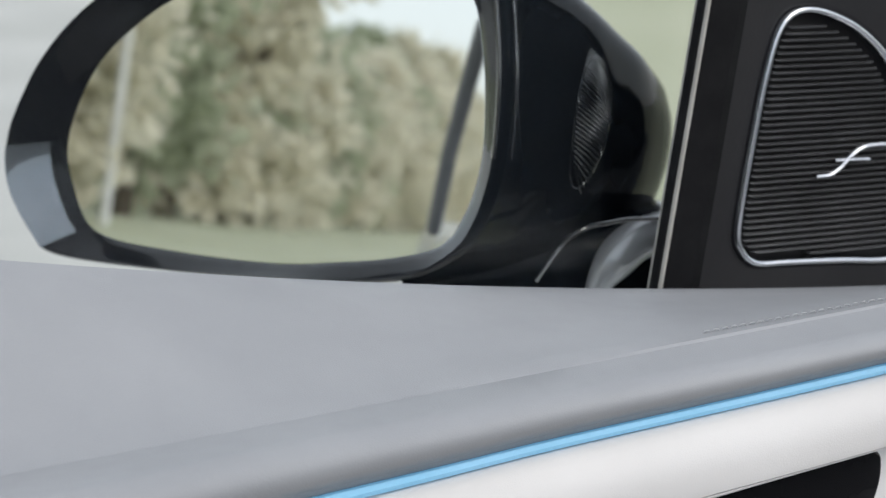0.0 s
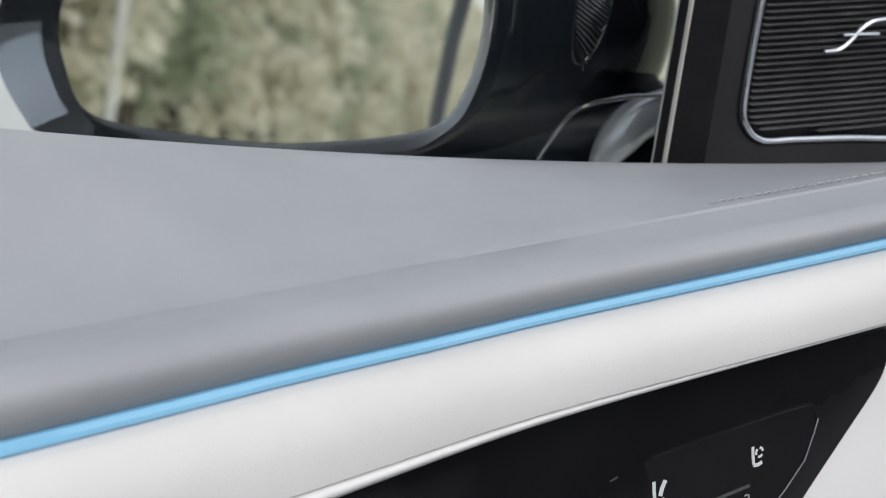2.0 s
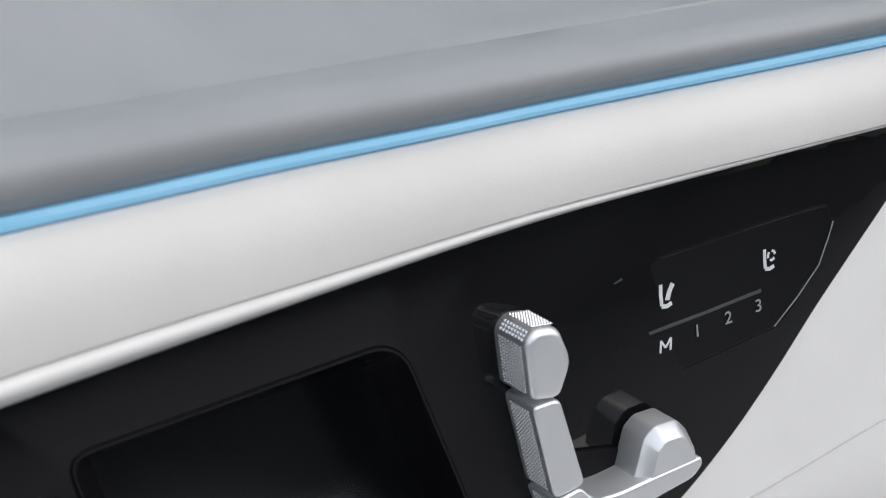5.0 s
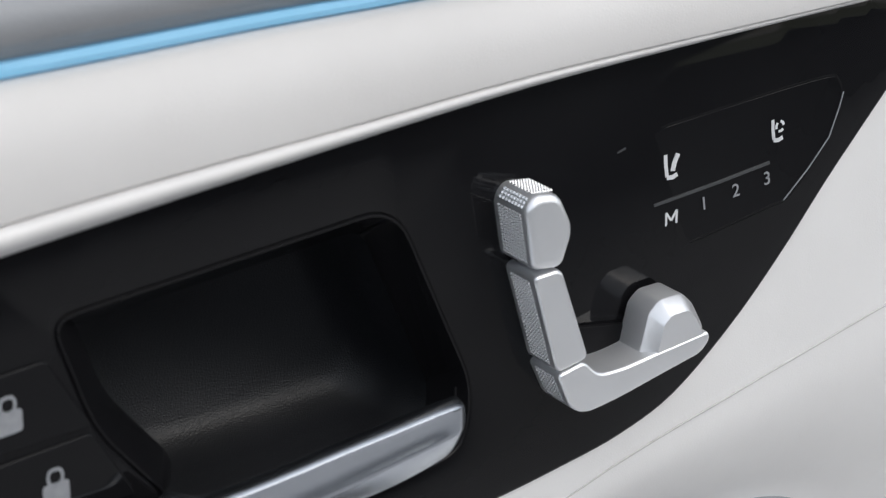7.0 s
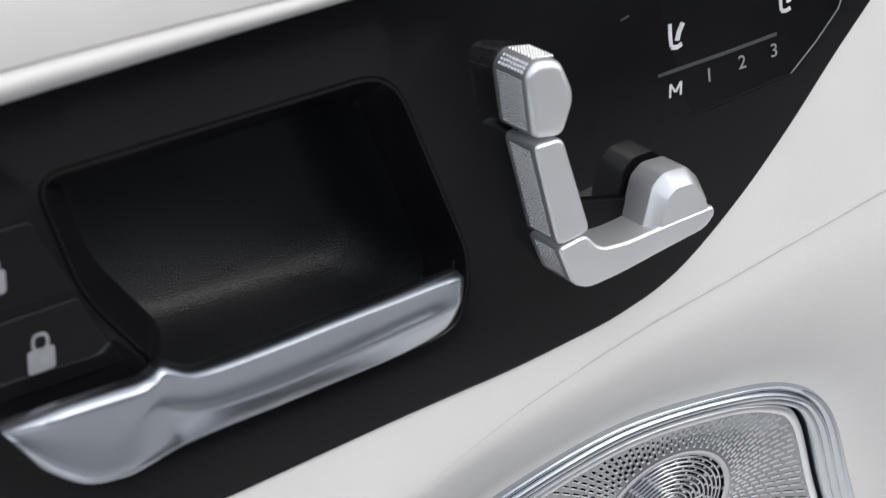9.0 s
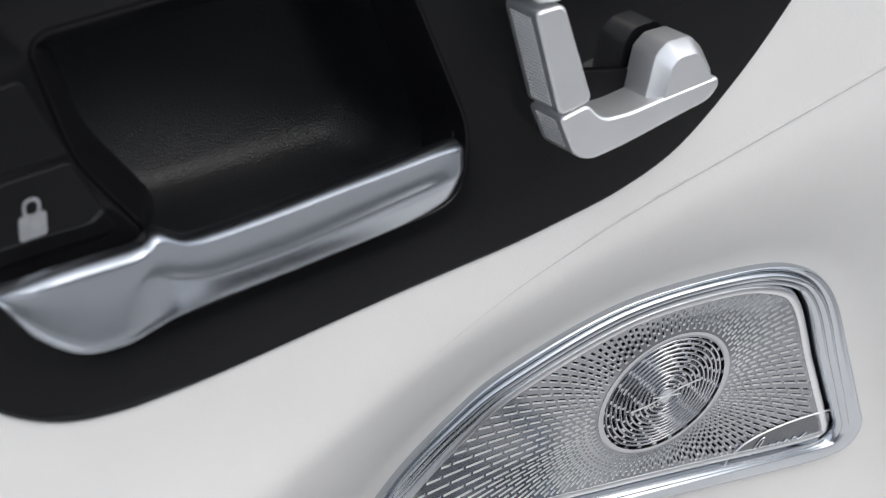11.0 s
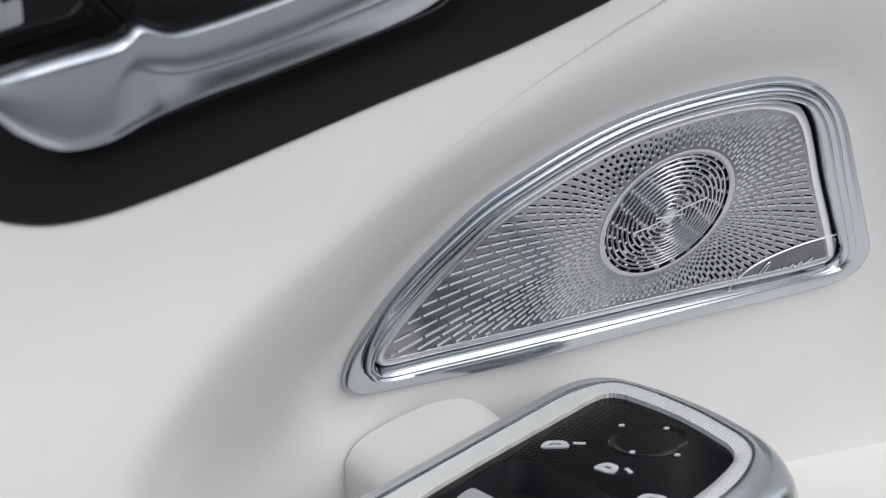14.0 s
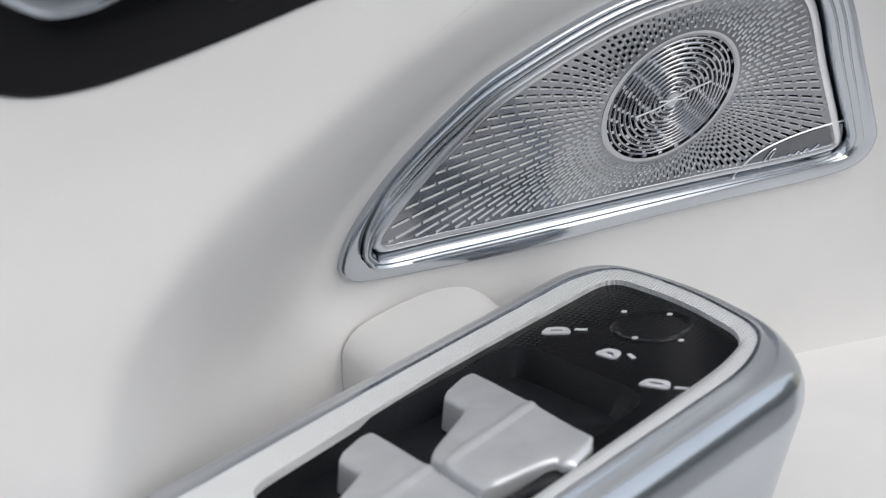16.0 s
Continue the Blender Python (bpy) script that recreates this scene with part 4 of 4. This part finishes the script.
# white armrest under the pod
ARM = thing("armrest", "white leather door armrest with a grab loop", "armrest")
def cushion_row(x):
    edge = -0.17 + 0.13 * smoothstep((x + 0.02) / 0.35)
    top = min(0.485, 0.473 - 0.12 * (x - 0.225))
    row = [Vector((x, 0.14, 0.27)), Vector((x, 0.14, top - 0.004))]
    row += [Vector((x, 0.14 + (edge + 0.02 - 0.14) * k / 6, top - 0.004 + 0.004 * math.sin(math.pi * k / 12))) for k in range(1, 7)]
    row += [Vector((x, edge + 0.02 - 0.02 * math.sin(a), top - 0.020 + 0.02 * math.cos(a))) for a in (0.3, 0.6, 0.9, 1.2, 1.57)]
    return row + [Vector((x, edge, 0.36))]


part("cushion", loft(bmesh.new(), [cushion_row(-0.5 + 0.04 * i) for i in range(26)], cap_start=True, cap_end=True), WHITE_LEATHER, ARM, "white leather cushion")
blob = rounded([Vector(p) for p in ((-0.0325, 0.49), (-0.0315, 0.5485), (-0.026, 0.5545), (-0.013, 0.5585), (0.004, 0.5610), (0.018, 0.5590), (0.030, 0.549), (0.034, 0.49))], [0.004, 0.012, 0.01, 0.01, 0.01, 0.01, 0.01, 0.004], 5)
part("grab_loop", slab(blob, plan, 0.050, 0.010, 0.014, 6), WHITE_LEATHER, ARM, "white padded grab loop behind the pod")

# ---- corner panel with tweeter ----
TW = thing("corner_tweeter", "black corner panel with a chrome-framed slatted tweeter grille", "tweeter")
SAIL = [Vector(p) for p in ((0.1825, 0.870), (0.1865, 0.898), (0.1945, 0.952), (0.2050, 1.016), (0.219, 1.10), (0.60, 1.05), (0.60, 0.85))]


def sail(x, z, w):
    return Vector((x, 0.155 - w, z))


TWO = spline([Vector(p) for p in ((0.2135, 0.911), (0.2165, 0.899), (0.226, 0.8925), (0.244, 0.8912), (0.275, 0.8890), (0.303, 0.8865), (0.3195, 0.8900), (0.325, 0.902), (0.322, 0.925), (0.312, 0.957), (0.298, 0.981), (0.283, 0.9945), (0.268, 1.0025), (0.252, 1.0072), (0.240, 1.0062), (0.2315, 0.9985), (0.2255, 0.980), (0.2195, 0.950))], 6, True)
bm = bmesh.new()
loops = []
for loop, profile in ((SAIL, ((0.0050, 0.0), (0.0030, -0.0003), (0.0012, -0.0014), (0.0, -0.0040), (0.0, -0.02))), (inset(TWO, -0.0030), ((0.0, 0.0), (0.0012, -0.0002), (0.0021, -0.0008), (0.0025, -0.0016), (0.0025, -0.02)))):
    rows = [[bm.verts.new(sail(p.x, p.y, w)) for p in (inset(loop, d) if d else loop)] for d, w in profile]
    loops += [bm.edges.new((rows[0][i], rows[0][(i + 1) % len(loop)])) for i in range(len(loop))]
    for upper, lower in zip(rows, rows[1:]):
        for i in range(len(loop)):
            j = (i + 1) % len(loop)
            bm.faces.new((upper[i], upper[j], lower[j], lower[i]))
bmesh.ops.triangle_fill(bm, use_beauty=True, edges=loops)
part("corner_panel", bm, BLACK_GRAIN, TW, "black grained plastic corner panel")
part("frame", ring(TWO, sail, [(-0.0004, -0.002), (-0.0002, 0.0018), (0.0008, 0.0026), (0.0020, 0.0022), (0.0026, 0.0), (0.0027, -0.006)]), CHROME, TW, "thin polished chrome frame", angle=60)
part("backing", slab(inset(TWO, 0.001), sail, -0.012, -0.006, 0.0005), DARK, TW, "black backing behind the slats")


def span(loop, z):
    xs = []
    for p, q in zip(loop, loop[1:] + loop[:1]):
        if (p.y - z) * (q.y - z) < 0:
            xs.append(p.x + (q.x - p.x) * (z - p.y) / (q.y - p.y))
    return (min(xs), max(xs)) if len(xs) >= 2 else None


_in = inset(TWO, 0.0052)
z = 0.8955
while z < 1.002:
    s = span(_in, z)
    if s and s[1] - s[0] > 0.006:
        bm = bmesh.new()
        L, R = s
        pts = [(L, 0.0, -0.0035), (L + 0.0012, 0.0, -0.0008), (L + 0.003, 0, 0.0), ((L + R) / 2, 0, 0.0004), (R - 0.003, 0, 0.0), (R - 0.0012, 0, -0.0008), (R, 0, -0.0035)]
        loft(bm, [[sail(x, z + dz - 0.018 * (x - 0.21), w + dw) for dz, dw in ((-0.0006, -0.0008), (-0.0004, 0.0), (0.0001, 0.0002), (0.0006, -0.0004), (0.0007, -0.0025), (-0.0006, -0.0025))] for x, _, w in pts], cap_start=True, cap_end=True)
        part("slat", bm, SLAT, TW)
    z += 0.00288
sw = spline([Vector(p) for p in ((0.2560, 0.9308), (0.2640, 0.9312), (0.2705, 0.9345), (0.2765, 0.9395), (0.2830, 0.9425), (0.2905, 0.9430), (0.296, 0.9428))], 5)
part("emblem", tube([sail(p.x, p.y, 0.003) for p in sw], 0.0011, 8), CHROME, TW, "curved chrome emblem stroke")
part("emblem", tube([sail(0.2665, 0.9375, 0.003), sail(0.277, 0.9372, 0.0032), sail(0.2870, 0.9366, 0.003)], 0.0008, 8), CHROME, TW, "short chrome emblem stroke")

# ---- window: glass, seal and bright edge ----
PALE_EDGE = vary(material("pale_rubber", (0.36, 0.35, 0.32), 0.55), (0.32, 0.31, 0.28), (0.40, 0.39, 0.36), 60.0)
WIN = thing("door_window", "clear side window glass in a black rubber seal", "window")
lean = 0.158


def win(x, z, w):
    return Vector((x + lean * (z - 0.89), 0.135 - w, z))


bm = bmesh.new()
bmesh.ops.create_cube(bm, size=1.0, matrix=Matrix.Translation((-0.22, 0.178, 1.10)) @ Matrix.Rotation(radians(-5), 4, "X") @ Matrix.Diagonal((0.88, 0.004, 0.50, 1)))
glass = part("glass", bm, GLASS, WIN, "clear side glass")
glass.visible_shadow = False
part("seal", loft(bmesh.new(), [[win(x, z, w) for x, w in ((0.1500, 0.0030), (0.1500, 0.0050), (0.1508, 0.0064), (0.1700, 0.0070), (0.1720, 0.004), (0.1770, 0.003), (0.1785, -0.02))] for z in (0.86, 0.95, 1.05, 1.15)], closed=False), RUBBER, WIN, "black rubber glass run")
part("bright_edge", loft(bmesh.new(), [[win(x, z, w) for x, w in ((0.1518, 0.0030), (0.1518, 0.0060), (0.1526, 0.0075), (0.1538, 0.0075), (0.1544, 0.0060), (0.1544, -0.004))] for z in (0.86, 0.95, 1.05, 1.15)], closed=False), PALE_EDGE, WIN, "narrow pale edge of the seal")

SILVER = vary(material("silver_paint", (0.42, 0.43, 0.45), 0.3, 0.3, 0.5), (0.39, 0.40, 0.42), (0.45, 0.46, 0.48), 2.0)

# ---- door mirror outside ----
MIR = thing("side_mirror", "gloss black exterior door mirror seen through the window", "car mirror")
MC = Vector((0.0649, 0.3051, 0.9234))
MN = Vector((math.cos(radians(209.5)) * math.cos(radians(6.7)), math.sin(radians(209.5)) * math.cos(radians(6.7)), math.sin(radians(6.7))))
ME1 = Vector((0, 0, 1)).cross(MN).normalized()
ME2 = MN.cross(ME1)


def mir(u, v, w):
    return MC + ME1 * u + ME2 * v + MN * w


GL = spline([Vector(p) for p in ((-0.1270, 0.002), (-0.1128, 0.0371), (-0.0874, 0.0621), (-0.0576, 0.079), (0.0000, 0.095), (0.0617, 0.099), (0.0905, 0.090), (0.1007, 0.062), (0.1041, 0.030), (0.1033, 0.010), (0.0976, -0.0098), (0.0872, -0.0250), (0.0640, -0.0335), (0.0341, -0.0395), (-0.0030, -0.0447), (-0.0615, -0.0460), (-0.1058, -0.0425), (-0.1213, -0.0235))], 6, True)
part("mirror_glass", slab(GL, mir, -0.004, 0.0, 0.0004), MIRROR, MIR, "clear reflecting mirror glass", angle=10)
HO = spline([Vector(p) for p in ((-0.1573, -0.004), (-0.1511, 0.0165), (-0.1357, 0.0436), (-0.1090, 0.070), (-0.0617, 0.100), (0.0000, 0.120), (0.0720, 0.124), (0.1049, 0.110), (0.1157, 0.070), (0.1182, 0.035), (0.1167, 0.010), (0.1105, -0.012), (0.0997, -0.0270), (0.0709, -0.0425), (0.0098, -0.0495), (-0.0541, -0.0540), (-0.1217, -0.0550), (-0.1372, -0.0465), (-0.1537, -0.0260))], 6, True)
NR = 140


def around(loop, c, n=NR):
    c = Vector(c)
    return [c + Vector((math.cos(t), math.sin(t))) * ray_radius([p - c for p in loop], t) for t in (2 * math.pi * k / n for k in range(n))]


ho, gi = around(HO, (-0.02, 0.02)), around(GL, (-0.02, 0.02))
c0 = Vector((-0.02, 0.02))
# depth, size, forward shift and height of the hull's sections
HULL = ((0.0125, 0.985, 0.0, 1.0), (0.010, 1.0, 0.0, 1.0), (-0.004, 1.01, 0.0, 1.0), (-0.030, 1.01, 0.005, 0.91), (-0.065, 1.0, 0.015, 0.73), (-0.100, 0.95, 0.028, 0.57), (-0.130, 0.85, 0.040, 0.46), (-0.152, 0.66, 0.052, 0.40), (-0.164, 0.38, 0.058, 0.37), (-0.167, 0.10, 0.060, 0.37))


def hull_at(w, p, out=0.0):
    for a, b in zip(HULL, HULL[1:]):
        if b[0] <= w <= a[0]:
            t = smoothstep((w - a[0]) / (b[0] - a[0])) * 0.3 + (w - a[0]) / (b[0] - a[0]) * 0.7
            k, sh, top = [u + (v - u) * t for u, v in zip(a[1:], b[1:])]
            q = (p - c0) * k
            q = q + q.normalized() * out
            return mir(*(c0 + Vector((q.x + sh, q.y * (top if q.y > 0 else 1.0)))), w)


def on_hull(w, degrees, out=0.0):
    a = radians(degrees)
    d = Vector((math.cos(a), math.sin(a)))
    return hull_at(w, c0 + d * ray_radius([p - c0 for p in HO], a), out)


depths = [0.0125, 0.010] + [0.003 - 0.0085 * k for k in range(20)] + [-0.164, -0.167]
part("housing", loft(bmesh.new(), [[hull_at(w, p) for p in ho] for w in depths], cap_end=True), GLOSS_BLACK, MIR, "gloss black rounded mirror housing", angle=60)
# Extra polish: thin tubes of this are added to catch edge highlights.
GLOSS_EDGE = vary(material("polished_black_edge", (0.012, 0.014, 0.018), 0.12, 0, 1.0, 0.9), (0.010, 0.012, 0.016), (0.016, 0.018, 0.022), 20.0)
part("seam", tube([on_hull(0.0015, -1 + 2 * k, 0.0002) for k in range(20)], 0.0011, 8), GLOSS_EDGE, MIR, "polished seam along the housing")
part("seam", tube([on_hull(0.0120, -1 + 2 * k, -0.0002) for k in range(20)], 0.0011, 8), GLOSS_EDGE, MIR, "polished seam along the housing")
# Ribs built on the housing for the slatted tweeter's reflection in the window.
rib_patch = part("rib_outline", tube([on_hull(-0.054 + 0.012 * math.cos(t) - 0.004 * math.sin(t), 8 + 15 * math.sin(t), 0.0001) for t in (2 * math.pi * k / 40 for k in range(40))], 0.0005, 6, closed=True), GLOSS_EDGE, MIR, "raised oval outline of ribs standing for a reflection of the tweeter")
for k in range(27):
    s = (k - 13) / 14
    c, h = -0.054 - 0.004 * s, 0.0105 * math.sqrt(1 - s * s)
    part("rib", tube([on_hull(c + h, 8 + 15 * s + 2.2, 0.0), on_hull(c, 8 + 15 * s, 0.0004), on_hull(c - h, 8 + 15 * s - 2.2, 0.0)], 0.0005, 5), GLOSS_EDGE, rib_patch)
part("rim", loft(bmesh.new(), [[mir(*(c0 + (p - c0) * 0.985), 0.0125) for p in ho], [mir(*(p * 0.75 + q * 0.25), 0.0115) for p, q in zip(ho, gi)], [mir(*(p * 0.25 + q * 0.75), 0.003) for p, q in zip(ho, gi)], [mir(*q, 0.0005) for q in gi], [mir(*q, -0.008) for q in gi]]), RIM_BLACK, MIR, "dark inner rim sloping to the glass", angle=60)
# Silvered patches added to the rim in place of its bright reflection.
RIM_SHEEN = vary(material("rim_reflection", (0.20, 0.215, 0.235), 0.08, 0.8), (0.17, 0.185, 0.205), (0.24, 0.255, 0.275), 20.0)


def rim_at(k, t, w):
    p, q = ho[k % NR], gi[k % NR]
    return mir(*(p + (q - p) * t), 0.0115 - 0.0085 * (t - 0.25) / 0.5 + w)


for k0, k1 in ((74, 78), (78, 83)):
    rows = [[rim_at(k0 + k, t, w) for t, w in ((0.10, -0.002), (0.10, 0.0004), (0.14, 0.0007), (0.40, 0.0009), (0.70, 0.0007), (0.75, 0.0004), (0.75, -0.002))] for k in range(k1 - k0 + 1)]
    part("rim_patch", loft(bmesh.new(), rows, closed=False), RIM_SHEEN, MIR, "silvered patch standing for a reflection in the rim", angle=40)
# foot
foot_rows = []
for t in [k / 10 for k in range(11)]:
    c = Vector((0.130 + 0.105 * t, 0.300 - 0.060 * t, 0.860 + 0.012 * t))
    rx, rz = 0.050 - 0.012 * t, 0.032 + 0.004 * math.sin(math.pi * t)
    foot_rows.append([c + Vector((0.55, 0.83, 0)) * rx * math.copysign(abs(math.cos(a)) ** 0.7, math.cos(a)) + Vector((0, 0, 1)) * rz * math.copysign(abs(math.sin(a)) ** 0.7, math.sin(a)) for a in (2 * math.pi * j / 28 for j in range(28))])
part("foot", loft(bmesh.new(), foot_rows, cap_start=True, cap_end=True), GLOSS_BLACK, MIR, "gloss black mirror foot", angle=50)

part("foot_edge", tube([(x, 0.205, z) for x, z in spline([Vector(p) for p in [(0.1408, 0.8833), (0.151, 0.8952), (0.1584, 0.9023), (0.1674, 0.9056), (0.1798, 0.9066), (0.1924, 0.907), (0.21, 0.9059)]], 5)], 0.0011, 8), GLOSS_EDGE, MIR, "polished edge of the mirror foot")
part("foot_cover", tube(spline([Vector(p) for p in ((0.1795, 0.216, 0.8690), (0.1838, 0.214, 0.8790), (0.1915, 0.212, 0.8890), (0.2015, 0.211, 0.8955), (0.2200, 0.211, 0.8990))], 6), 0.009, 18, taper=[0.0045 + 0.0052 * smoothstep(k / 12) for k in range(25)]), SILVER, MIR, "rounded silver arm at the mirror foot")

# ---- rear side of the car, caught in the mirror ----
REAR = thing("rear_door", "silver rear car door with a black window frame", "car door")
bm = bmesh.new()
loft(bm, [[Vector((x, y, z)) for y, z in ((0.16, 0.900), (0.200, 0.898), (0.222, 0.888), (0.232, 0.860), (0.245, 0.760), (0.250, 0.560), (0.230, 0.40))] for x in (-0.66, -1.0, -1.4, -1.8, -2.2, -2.7)], closed=False)
part("body_panel", bm, SILVER, REAR, "silver painted body shoulder")
part("window_frame", tube([(-0.600, 0.209, 1.0585), (-0.705, 0.215, 1.011), (-0.800, 0.220, 0.968), (-0.96, 0.224, 0.897)], 0.007, 8), LINE, REAR, "black slanted window frame")

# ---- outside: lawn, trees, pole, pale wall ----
# Lawn colour lightened in place of stronger light outdoors.
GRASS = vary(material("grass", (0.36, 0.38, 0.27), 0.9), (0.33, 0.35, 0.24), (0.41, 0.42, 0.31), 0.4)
relief(GRASS, node(GRASS, "ShaderNodeTexNoise", Scale=30.0, Detail=5.0), "Fac", 0.6, 0.05)
bm = bmesh.new()
bmesh.ops.create_grid(bm, x_segments=60, y_segments=60, size=1500)
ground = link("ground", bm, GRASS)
tagged(ground, "sunlit short green lawn reaching the horizon", "lawn", kind="structure")

# Leaf colours raised far above real foliage to stand for bright outdoor light.
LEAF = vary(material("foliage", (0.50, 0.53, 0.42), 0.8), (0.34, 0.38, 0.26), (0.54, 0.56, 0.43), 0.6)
LEAF2 = vary(material("lightened_foliage", (0.72, 0.69, 0.58), 0.8), (0.62, 0.60, 0.48), (0.79, 0.75, 0.63), 0.6)
BARK = vary(material("bark", (0.10, 0.08, 0.06), 0.9), (0.07, 0.055, 0.04), (0.15, 0.12, 0.09), 3.0)


for _m in (LEAF, LEAF2):
    _t = _m.node_tree
    _p, _o = _t.nodes["Principled BSDF"], _t.nodes["Material Output"]
    _l, _x = _t.nodes.new("ShaderNodeBsdfTranslucent"), _t.nodes.new("ShaderNodeMixShader")
    _x.inputs[0].default_value = 0.5
    _t.links.new(_p.inputs["Base Color"].links[0].from_socket, _l.inputs["Color"])
    _t.links.new(_p.outputs[0], _x.inputs[1])
    _t.links.new(_l.outputs[0], _x.inputs[2])
    _t.links.new(_x.outputs[0], _o.inputs["Surface"])


def tree(x, y, height, spread, mat, seed):
    rnd = random.Random(seed)
    t = thing("tree", "tall leafy tree at the edge of the lawn", "tree", "trees behind the lawn", (x, y, 0))
    trunk = [Vector((rnd.uniform(-0.1, 0.1) * k, rnd.uniform(-0.1, 0.1) * k, height * 0.75 * k / 5)) for k in range(6)]
    bm = tube(trunk, 0.2, 8, taper=[0.26 - 0.045 * k for k in range(6)])
    for k in range(7):
        a, h = rnd.uniform(0, 6.28), height * rnd.uniform(0.2, 0.65)
        tube([(0, 0, h), (math.cos(a) * spread * 0.4, math.sin(a) * spread * 0.4, h + 0.8), (math.cos(a) * spread * 0.75, math.sin(a) * spread * 0.75, h + 1.4)], 0.05, 5, taper=[0.09, 0.06, 0.03], bm=bm)
    part("trunk", bm, BARK, t, "brown tapered trunk with limbs")
    V, F = [], []
    for k in range(130):
        z = rnd.uniform(0.04, 1.0)
        r = spread * (0.55 + 0.45 * math.sin(math.pi * min(z * 0.8 + 0.15, 1))) * (1.0 if z < 0.7 else (1.05 - z) / 0.35)
        a, q = rnd.uniform(0, 6.28), math.sqrt(rnd.uniform(0.15, 1))
        c = Vector((math.cos(a) * r * q, math.sin(a) * r * q, height * z))
        size = rnd.uniform(0.35, 0.75)
        for j in range(26):
            d = Vector((rnd.gauss(0, 1), rnd.gauss(0, 1), rnd.gauss(0, 0.8))) * size * 0.55
            u = Vector((rnd.gauss(0, 1), rnd.gauss(0, 1), rnd.gauss(0, 1))).normalized()
            w = u.orthogonal().normalized()
            s = rnd.uniform(0.15, 0.27)
            i = len(V)
            V += [c + d - u * s, c + d + w * s * 0.6, c + d + u * s, c + d - w * s * 0.6]
            F.append((i, i + 1, i + 2, i + 3))
    me = bpy.data.meshes.new("crown")
    me.from_pydata([tuple(v) for v in V], [], F)
    me.materials.append(mat)
    cr = new("crown", me)
    cr.parent = t
    tagged(cr, "uneven crown of small leaves", kind="stuff")
    return t


rnd = random.Random(4)
for i in range(26):
    # behind the car: the line of trees runs obliquely away
    t = (i - 4) / 18
    d = 43 + 66 * t
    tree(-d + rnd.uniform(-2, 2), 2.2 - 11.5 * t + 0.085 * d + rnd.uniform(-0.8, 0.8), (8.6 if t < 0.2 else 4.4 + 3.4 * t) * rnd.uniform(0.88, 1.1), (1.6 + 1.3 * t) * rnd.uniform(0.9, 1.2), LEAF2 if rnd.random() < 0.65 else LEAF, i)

POLE = thing("lamp_post", "white metal lamp post standing on the lawn", "lamp post", at=(-35, 5.15, 0))
part("shaft", tube([(0, 0, 0), (0, 0, 9.5)], 0.08, 14, taper=[0.085, 0.06]), vary(material("white_post_paint", (0.7, 0.7, 0.7), 0.5), (0.66, 0.66, 0.66), (0.74, 0.74, 0.74), 4.0), POLE)
part("lamp_head", slab(rounded([Vector(p) for p in ((-0.12, -0.25), (0.12, -0.25), (0.12, 0.25), (-0.12, 0.25))], 0.05), lambda x, y, w: Vector((x, y, w)), 9.5, 9.62, 0.03), CHROME, POLE)

PAVE = vary(material("pale_concrete", (0.42, 0.42, 0.40), 0.8), (0.38, 0.38, 0.36), (0.46, 0.46, 0.44), 1.5, 0.7, 0.9)
bm = bmesh.new()
bm.faces.new([bm.verts.new((x, y, 0.004)) for x, y in ((-14, -8), (4, -8), (0.6, 1.0), (9.0, 15.0), (-14, 15.0))])
tagged(link("pavement", bm, PAVE), "pale concrete paving under and beside the car", "paving", kind="structure")

# unseen grey cabin behind the camera, added to shape reflections and bounce light
CARPET = vary(material("grey_upholstery", (0.25, 0.25, 0.255), 0.9), (0.23, 0.23, 0.235), (0.27, 0.27, 0.275), 12.0)
BOUNCE_FLOOR = leather("bounce_floor_leather", (0.36, 0.357, 0.355), (0.41, 0.407, 0.405), 0.5, 0.14)
bm = bmesh.new()
bmesh.ops.create_cube(bm, size=1.0, matrix=Matrix.Translation((0.1, -0.80, 0.30)) @ Matrix.Diagonal((2.6, 1.75, 0.05, 1)))
tagged(link("cabin_floor", bm, BOUNCE_FLOOR), "plain unseen pale slab, added to bounce light onto the door", "car cabin", kind="structure")
for name, size, at in (("cabin_side", (2.6, 0.05, 0.98), (0.1, -1.70, 0.71)), ("cabin_front", (0.05, 1.85, 0.5), (1.40, -0.775, 0.53)), ("cabin_rear", (0.05, 1.75, 0.66), (-1.25, -0.80, 0.65))):
    bm = bmesh.new()
    bmesh.ops.create_cube(bm, size=1.0, matrix=Matrix.Translation(at) @ Matrix.Diagonal((*size, 1)))
    tagged(link(name, bm, CARPET), "plain unseen grey cabin wall, added to shape reflections", "car cabin", kind="structure")
